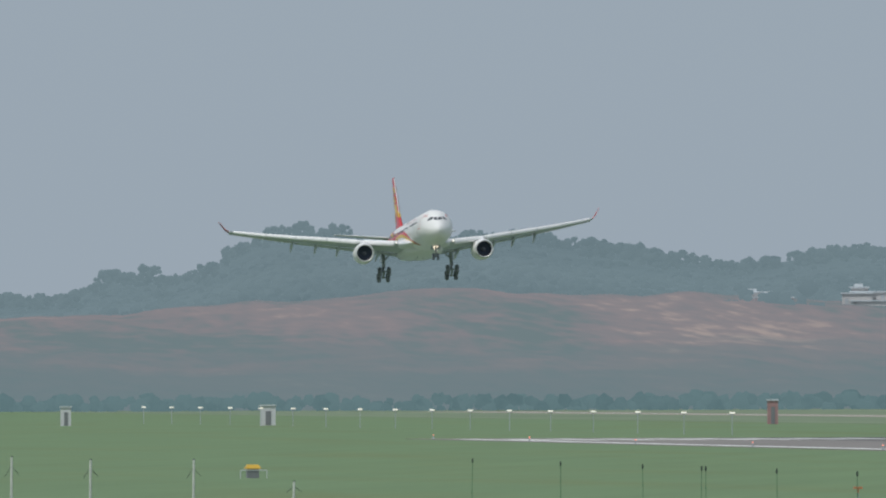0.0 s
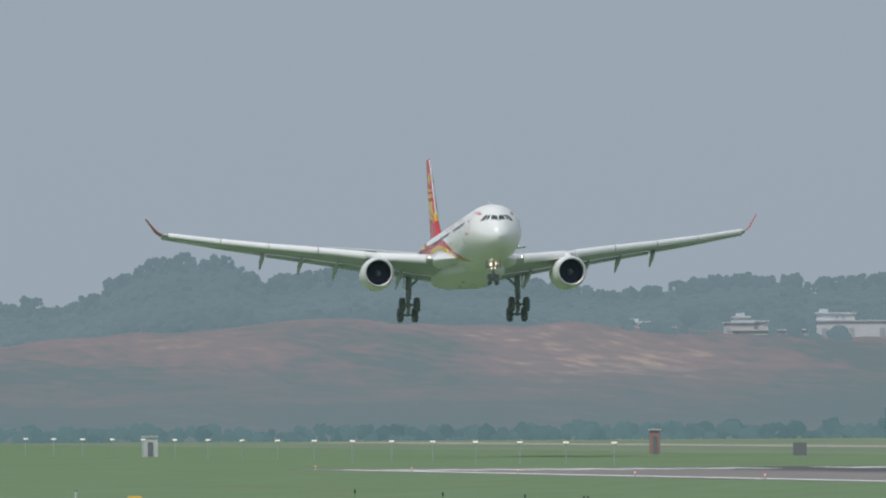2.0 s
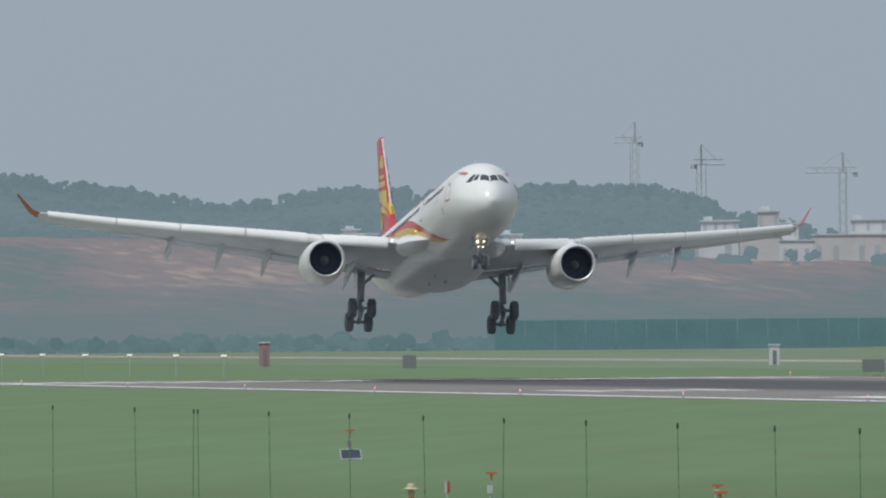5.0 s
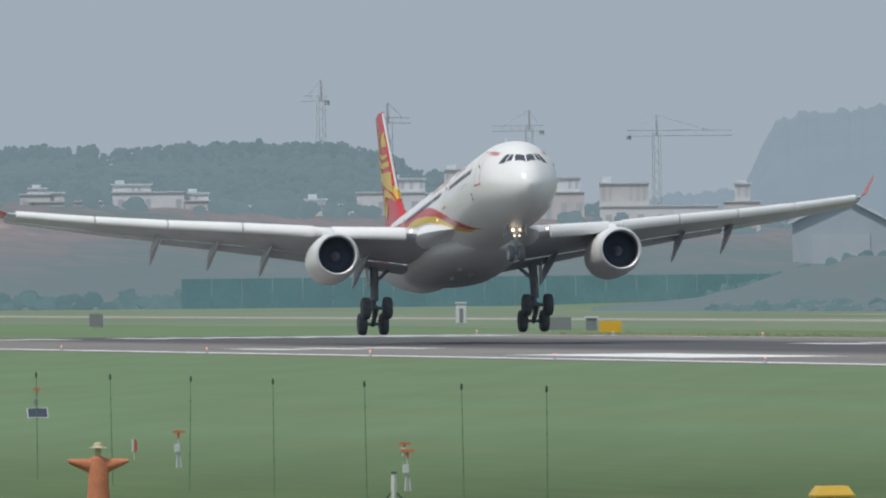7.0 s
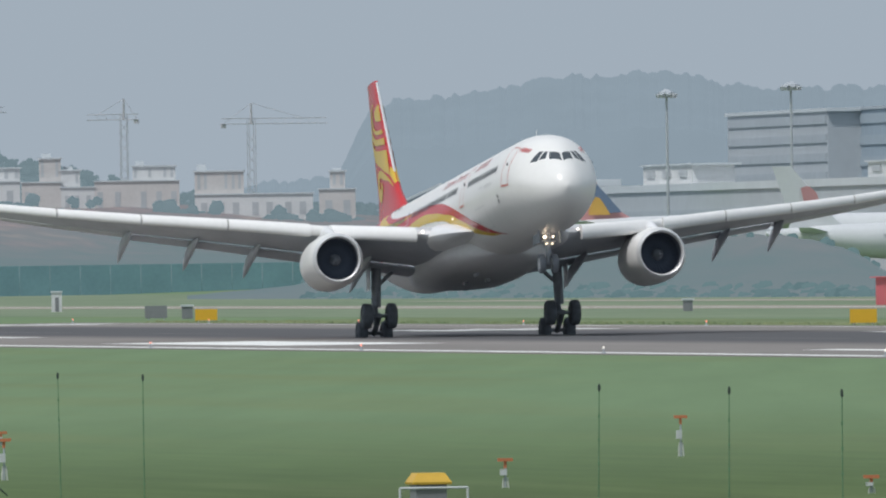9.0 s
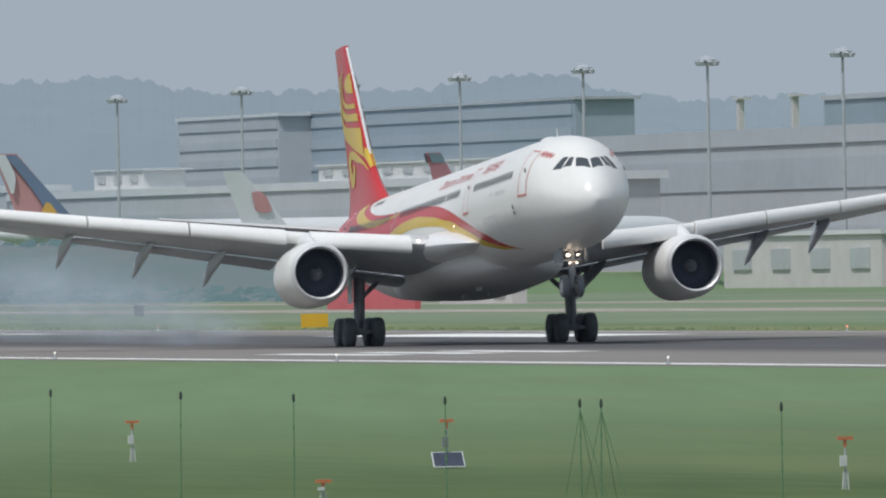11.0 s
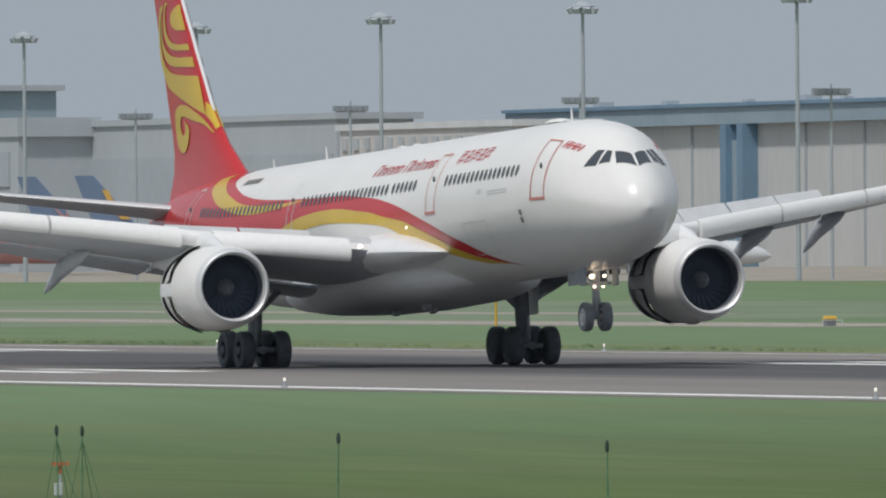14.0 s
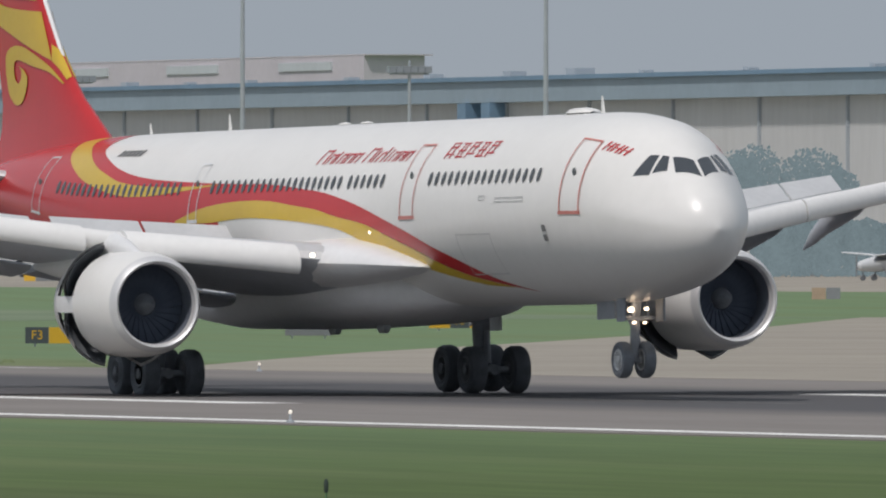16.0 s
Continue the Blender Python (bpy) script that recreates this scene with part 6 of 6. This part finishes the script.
def yellow_box(bearing, dist):
    o = thing("equipment_box", "grey equipment box with a yellow lid and white frame", "equipment box", "equipment boxes in the grass")
    o.location = spot(bearing, dist)
    bm = bmesh.new()
    box(bm, -.27, .27, -.3, .3, 0, .42)
    part("body", bm, VGREY, o, smooth=False)
    bm = bmesh.new()
    rings(bm, [[Vector((x * k, y * k, z)) for x, y in ((-.34, -.36), (.34, -.36), (.34, .36), (-.34, .36))] for z, k in ((.42, 1), (.46, 1.02), (.62, .72))])
    part("lid", bm, YEL, o, smooth=False)
    bm = bmesh.new()
    for x in (-.6, .6):
        rod(bm, (x, -.5, 0), (x, -.5, .36), .022)
    rod(bm, (-.6, -.5, .36), (.6, -.5, .36), .022)
    part("frame", bm, STEELW, o)


yellow_box(10.686, 303)
yellow_box(6.075, 790)
yellow_box(17.97, 985)


SUIT = mat("faded_orange_cloth", (0.60, 0.22, 0.11), 0.85, 0, 0.2, 4, 0.3)
STRAW = mat("straw", (0.60, 0.54, 0.36), 0.85, 0, 0.2, 6, 0)


def scarecrow(bearing, dist):
    """A straw-hatted figure on a stake, in one plain mesh."""
    bm = bmesh.new()

    def blob(loops):
        rings(bm, [[Vector((cx + rx * math.cos(a), ry * math.sin(a), z)) for a in np.linspace(0, 2 * math.pi, 13)[:-1]] for cx, rx, ry, z in loops])
    for sg in (-1, 1):
        blob([(sg * .105, .085, .07, 0), (sg * .1, .08, .075, .45), (sg * .085, .09, .09, .92)])
        # hanging sleeve, flat along the top, narrow at the cuff
        rings(bm, [[Vector((sg * x, .06 * math.cos(a), top - deep / 2 + deep / 2 * math.sin(a))) for a in np.linspace(0, 2 * math.pi, 11)[:-1]] for x, top, deep in ((.1, 1.5, .26), (.22, 1.5, .2), (.36, 1.495, .13), (.48, 1.49, .06))])
    blob([(0, .185, .11, .86), (0, .175, .11, .95), (0, .165, .1, 1.12), (0, .17, .1, 1.35), (0, .13, .08, 1.5), (0, .04, .04, 1.54)])
    blob([(0, .03, .03, 1.5), (0, .055, .055, 1.58), (0, .05, .05, 1.66), (0, .03, .03, 1.69)])
    blob([(0, .14, .14, 1.655), (0, .145, .145, 1.665), (0, .075, .075, 1.685), (0, .065, .065, 1.74), (0, .03, .03, 1.755)])
    ob = part("scarecrow", bm, [SUIT, STRAW], smooth=True)
    for p in ob.data.polygons:
        if p.center.z > 1.535:
            p.material_index = 1
    ob.location = spot(bearing, dist)
    return tagged(ob, "orange-clad scarecrow with a straw hat, arms stretched out", "scarecrow")


scarecrow(8.27, 275)


# ---- signs, barriers, windsock beyond the runway ----
SIGNY = mat("sign_yellow", (0.72, 0.42, 0.03), 0.5, 0, 0.06, 1, 0)
SIGNB = mat("sign_black", (0.07, 0.085, 0.095), 0.5, 0, 0.1, 1, 0)


def letters(text, size, material, parent, m):
    cu = bpy.data.curves.new("lettering", "FONT")
    cu.body, cu.size, cu.extrude, cu.align_x, cu.align_y = text, size, .004, "CENTER", "CENTER"
    o = new("lettering", cu)
    me = bpy.data.meshes.new_from_object(o.evaluated_get(bpy.context.evaluated_depsgraph_get()))
    bpy.data.objects.remove(o)
    me.materials.append(material)
    o = new("lettering", me)
    o.parent = parent
    o.matrix_basis = m


def taxi_sign(x, y, panels, hgt=.75, label="taxiway guidance sign with black and yellow panels"):
    o = thing("taxiway_sign", label, "airfield sign", "taxiway signs")
    o.matrix_basis = Matrix.Translation((x, y, .02)) @ pose(0, 0, 0, 0, 0, -math.degrees(math.atan2(x, y)))
    total = sum(p[0] for p in panels)
    x0 = -total / 2
    for wd, back, ink, text in panels:
        bm = bmesh.new()
        box(bm, x0, x0 + wd - .02, -.1, .1, .15, .15 + hgt)
        part("panel", bm, back, o, smooth=False)
        if text:
            letters(text, hgt * .8, ink, o, Matrix.Translation((x0 + wd / 2, -.11, .15 + hgt / 2)) @ pose(0, 0, 0, 90, 0, 0))
        x0 += wd
    for xx in (-total * .35, total * .35):
        bm = bmesh.new()
        rod(bm, (xx, 0, 0), (xx, 0, .16), .05)
        part("foot", bm, POLE, o)


taxi_sign(273.6, 759.5, [(1.1, SIGNB, SIGNY, "F3"), (1.9, SIGNY, SIGNB, "F")])
taxi_sign(352.8, 912.4, [(1.2, SIGNY, SIGNB, "F"), (1.1, SIGNB, SIGNY, "F3"), (1.3, SIGNY, SIGNB, "")])
taxi_sign(226.2, 1052.6, [(1.7, SIGNY, SIGNB, "")], .85, "plain yellow airfield sign in the grass")
taxi_sign(227.7, 1296.3, [(1.7, SIGNY, SIGNB, "")], .85, "plain yellow airfield sign in the grass")
taxi_sign(236.4, 1369, [(1.8, VGREY, SIGNB, "")], 1.0, "dark back of an airfield sign")
taxi_sign(312.6, 830, [(2.4, VGREY, SIGNB, "")], .8, "dark back of an airfield sign")
taxi_sign(232.5, 1600, [(1.3, VGREY, SIGNB, "")], 1.2, "dark back of an airfield sign")


TANBLOCK = mat("tan_concrete_block", (0.42, 0.31, 0.22), 0.8, 0, 0.12, 1, 0)


def barrier(x, y, ln_, paints):
    o = thing("barrier", "low concrete barrier with yellow and dark blocks", "barrier", "barriers on the apron edge")
    o.matrix_basis = Matrix.Translation((x, y, apron_height(x))) @ pose(0, 0, 0, 0, 0, -math.degrees(math.atan2(x, y)))
    n = len(paints)
    for k, p in enumerate(paints):
        bm = bmesh.new()
        rings(bm, [[Vector((xx, yy * s, z)) for xx, yy in ((-ln_ / 2 + ln_ * k / n, -.35), (-ln_ / 2 + ln_ * (k + .96) / n, -.35), (-ln_ / 2 + ln_ * (k + .96) / n, .35), (-ln_ / 2 + ln_ * k / n, .35))] for z, s in ((0, 1), (.9, .55))])
        part("block", bm, p, o, smooth=False)


for x, y, n in ((540, 1754, 4), (556, 1775, 5), (590, 1727, 4), (500, 1500, 3), (392, 1317, 4), (470, 1180, 3), (520, 1400, 4), (540, 1500, 5), (480, 1640, 4), (499, 1214, 2)):
    barrier(x, y, n * 1.1, [(TANBLOCK if n < 3 else SIGNY) if k % 3 == 0 else VGREY for k in range(n)])


def windsock(x, y):
    o = thing("windsock", "orange and white windsock on a yellow pole", "windsock")
    o.matrix_basis = Matrix.Translation((x, y, 0)) @ pose(0, 0, 0, 0, 0, -17)
    bm = bmesh.new()
    rod(bm, (0, 0, 0), (0, 0, 5.4), .08, .055)
    part("pole", bm, SIGNY, o)
    for k in range(3):
        bm = bmesh.new()
        rings(bm, [[Vector((.1 + .8 * u, r * math.cos(a), 5.3 - .22 * u + r * math.sin(a))) for a in np.linspace(0, 2 * math.pi, 13)[:-1]] for u, r in ((k, .45 - .08 * k), (k + 1, .37 - .08 * k))], cap=False)
        part("sock_band", bm, (HAZERED, BODYW, HAZERED)[k], o)


windsock(289.3, 954)


DULLRED = mat("dull_red_paint", (0.40, 0.24, 0.235), 0.6, 0, 0.1, 0.8, 0)


def shelter(bearing, dist, w, hgt, paint, label):
    o = thing("equipment_hut", label, "hut", "small huts on the airfield")
    o.matrix_basis = Matrix.Translation(spot(bearing, dist)) @ pose(0, 0, 0, 0, 0, -bearing)
    bm = bmesh.new()
    box(bm, -w / 2, w / 2, 0, w, 0, hgt)
    part("wall", bm, paint, o, smooth=False)
    bm = bmesh.new()
    box(bm, -w / 2 - .1, w / 2 + .1, -.1, w + .1, hgt, hgt + .15)
    part("roof", bm, ROOFW, o, smooth=False)
    bm = bmesh.new()
    box(bm, -w * .15, w * .2, -.05, .05, .05, hgt * .75)
    part("door", bm, VGREY, o, smooth=False)


shelter(6.126, 1790, 1.6, 2.0, PALE, "small white equipment hut near the approach lights")
shelter(5.46, 1800, 1.1, 1.9, PALE, "small white equipment hut near the approach lights")
shelter(7.79, 1780, 1.1, 2.4, DULLRED, "small red equipment cabinet in the grass")
shelter(9.47, 1700, 1.0, 1.9, PALE, "white equipment cabinet beside the taxiway")
shelter(9.9, 1420, .9, 1.0, VGREY, "small grey cabinet in the grass")
shelter(11.55, 1420, .8, .9, VGREY, "small grey cabinet in the grass")


def grass_tufts():
    """Low ragged clumps of dry grass along the far runway edge."""
    rnd = random.Random(77)
    items = []
    for k in range(1100):
        y = 640 + 680 * k / 1100 + rnd.uniform(-2, 2)
        items.append((Vector((226.5 + abs(rnd.gauss(0, 2.0)), y, -.06)), rnd.uniform(.10, .30)))
    join_clumps("grass_tufts", items, GRASS_B, "ragged dry grass tufts along the runway edge", "grass")


grass_tufts()


# ---- tyre smoke ----
def smoke_material(name, color, dense):
    """Thin smoke: denser in the middle of each puff, ragged by noise."""
    m = bpy.data.materials.new(name)
    m.use_nodes = True
    nt = m.node_tree
    bs = nt.nodes["Principled BSDF"]
    bs.inputs["Base Color"].default_value = (*color, 1)
    bs.inputs["Roughness"].default_value = 1
    bs.inputs["Specular IOR Level"].default_value = 0
    tc = nt.nodes.new("ShaderNodeTexCoord")
    n = nt.nodes.new("ShaderNodeTexNoise")
    n.inputs["Scale"].default_value, n.inputs["Detail"].default_value = .55, 4
    nt.links.new(tc.outputs["Object"], n.inputs["Vector"])
    sub = nt.nodes.new("ShaderNodeVectorMath")
    sub.operation = "MULTIPLY_ADD"
    sub.inputs[1].default_value, sub.inputs[2].default_value = (2, 0, 2), (-1, 0, -1)
    nt.links.new(tc.outputs["Generated"], sub.inputs[0])
    ln = nt.nodes.new("ShaderNodeVectorMath")
    ln.operation = "LENGTH"
    nt.links.new(sub.outputs[0], ln.inputs[0])
    mr = nt.nodes.new("ShaderNodeMapRange")
    mr.interpolation_type = "SMOOTHSTEP"
    mr.inputs["From Min"].default_value, mr.inputs["From Max"].default_value = .15, .98
    mr.inputs["To Min"].default_value, mr.inputs["To Max"].default_value = dense, 0.0
    nt.links.new(ln.outputs["Value"], mr.inputs["Value"])
    mm = nt.nodes.new("ShaderNodeMath")
    mm.operation = "MULTIPLY"
    nt.links.new(mr.outputs[0], mm.inputs[0])
    nt.links.new(n.outputs["Fac"], mm.inputs[1])
    nt.links.new(mm.outputs[0], bs.inputs["Alpha"])
    return m


SMOKE = smoke_material("tyre_smoke", (0.66, 0.73, 0.80), .7)
DRIFT = smoke_material("drifting_tyre_smoke", (0.56, 0.64, 0.72), .5)
PUFFS = []


def puff(t, x, y, wid, hgt, seed):
    """One puff: a soft ellipsoid, wid across and hgt high."""
    bm = bmesh.new()
    off = Vector((seed * 3.1, 0, seed))
    loops = []
    for th in np.linspace(.02, math.pi - .02, 13):
        lp = []
        for a in np.linspace(0, 2 * math.pi, 25)[:-1]:
            q = Vector((math.sin(th) * math.cos(a), math.sin(th) * math.sin(a), math.cos(th)))
            k = 1 + .18 * noise.noise(q * 1.7 + off)
            lp.append(Vector((wid / 2 * q.x, 2.0 * q.y, hgt * .5 * q.z)) * k)
        loops.append(lp)
    rings(bm, loops)
    o = part("tyre_smoke", bm, SMOKE if wid <= 5 else DRIFT)
    o.visible_shadow = False
    o.location = (x, y, -9)
    tagged(o, "thin blue-white tyre smoke drifting over the runway", "smoke", "tyre smoke puffs", "stuff")
    PUFFS.append((o, t, x, y, hgt))


for k, (t, x, y, wid, hg) in enumerate(((9.9, 183, 880, 8, 2.6), (9.7, 184, 902, 10, 4.6), (9.4, 186, 930, 12, 6.4), (9.2, 188, 962, 13, 7.0), (9.0, 190, 1000, 13, 6.0),
                                        (11.3, 183, 790, 5, 2.4), (11.45, 183, 781, 4.5, 2.2), (11.5, 182.5, 784, 4, 1.8), (12.2, 183, 755, 10, 4.4), (12.35, 193.5, 748, 9, 4.0), (12.6, 193.5, 728, 9, 3.8), (12.95, 186, 704, 8, 2.6), (11.8, 187, 772, 11, 4.6))):
    puff(t, x, y, wid, hg, k)


# ---- what moves ----
def motions():
    walk(CRAFT, [(t, pose(x, y, z, bank, -pitch, yaw - 90)) for t, x, y, z, bank, pitch, yaw in FLIGHT])
    drop = [(0, .85, 24), (8.7, .85, 24), (9.6, .7, 16), (10.4, .4, 4), (10.8, .31, -1), (11.0, .28, -2), (11.5, .12, -3), (12, 0, -3.7), (16, 0, -2)]
    for ob, y in BOGIES:
        walk(ob, [(t, pose(0, y, .73 - d, 0, -a if t < 10 else 4 if t < 14 else 2.5, 0)) for t, d, a in drop])
    for ob, hinge in DOORS:
        walk(ob, [(t, hinge @ pose(0, 0, 0, 0, a, 0)) for t, a in ((0, 0), (13.6, 0), (13.9, 6), (14.2, 14), (14.6, 24), (15.2, 28), (16, 28))])
    for ob, mid, ax in SPOILERS:
        walk(ob, [(t, Matrix.Translation(mid) @ Matrix.Rotation(radians(a), 4, ax)) for t, a in ((0, 0), (12.6, 0), (13.0, 8), (13.6, 38), (14.0, 42), (16, 42))])

    for ob, t, x, y, hgt in PUFFS:
        turn = -math.degrees(math.atan2(x, y))
        rows = ((0, 0, -9), (t - .4, 0, -9), (t - .05, 0, -7), (t + .3, 0, hgt * .2), (t + .8, .3, hgt * .33), (16, 3, hgt * .45))
        walk(ob, [(s, pose(x + dx, y, z, 0, 0, turn)) for s, dx, z in rows])


motions()
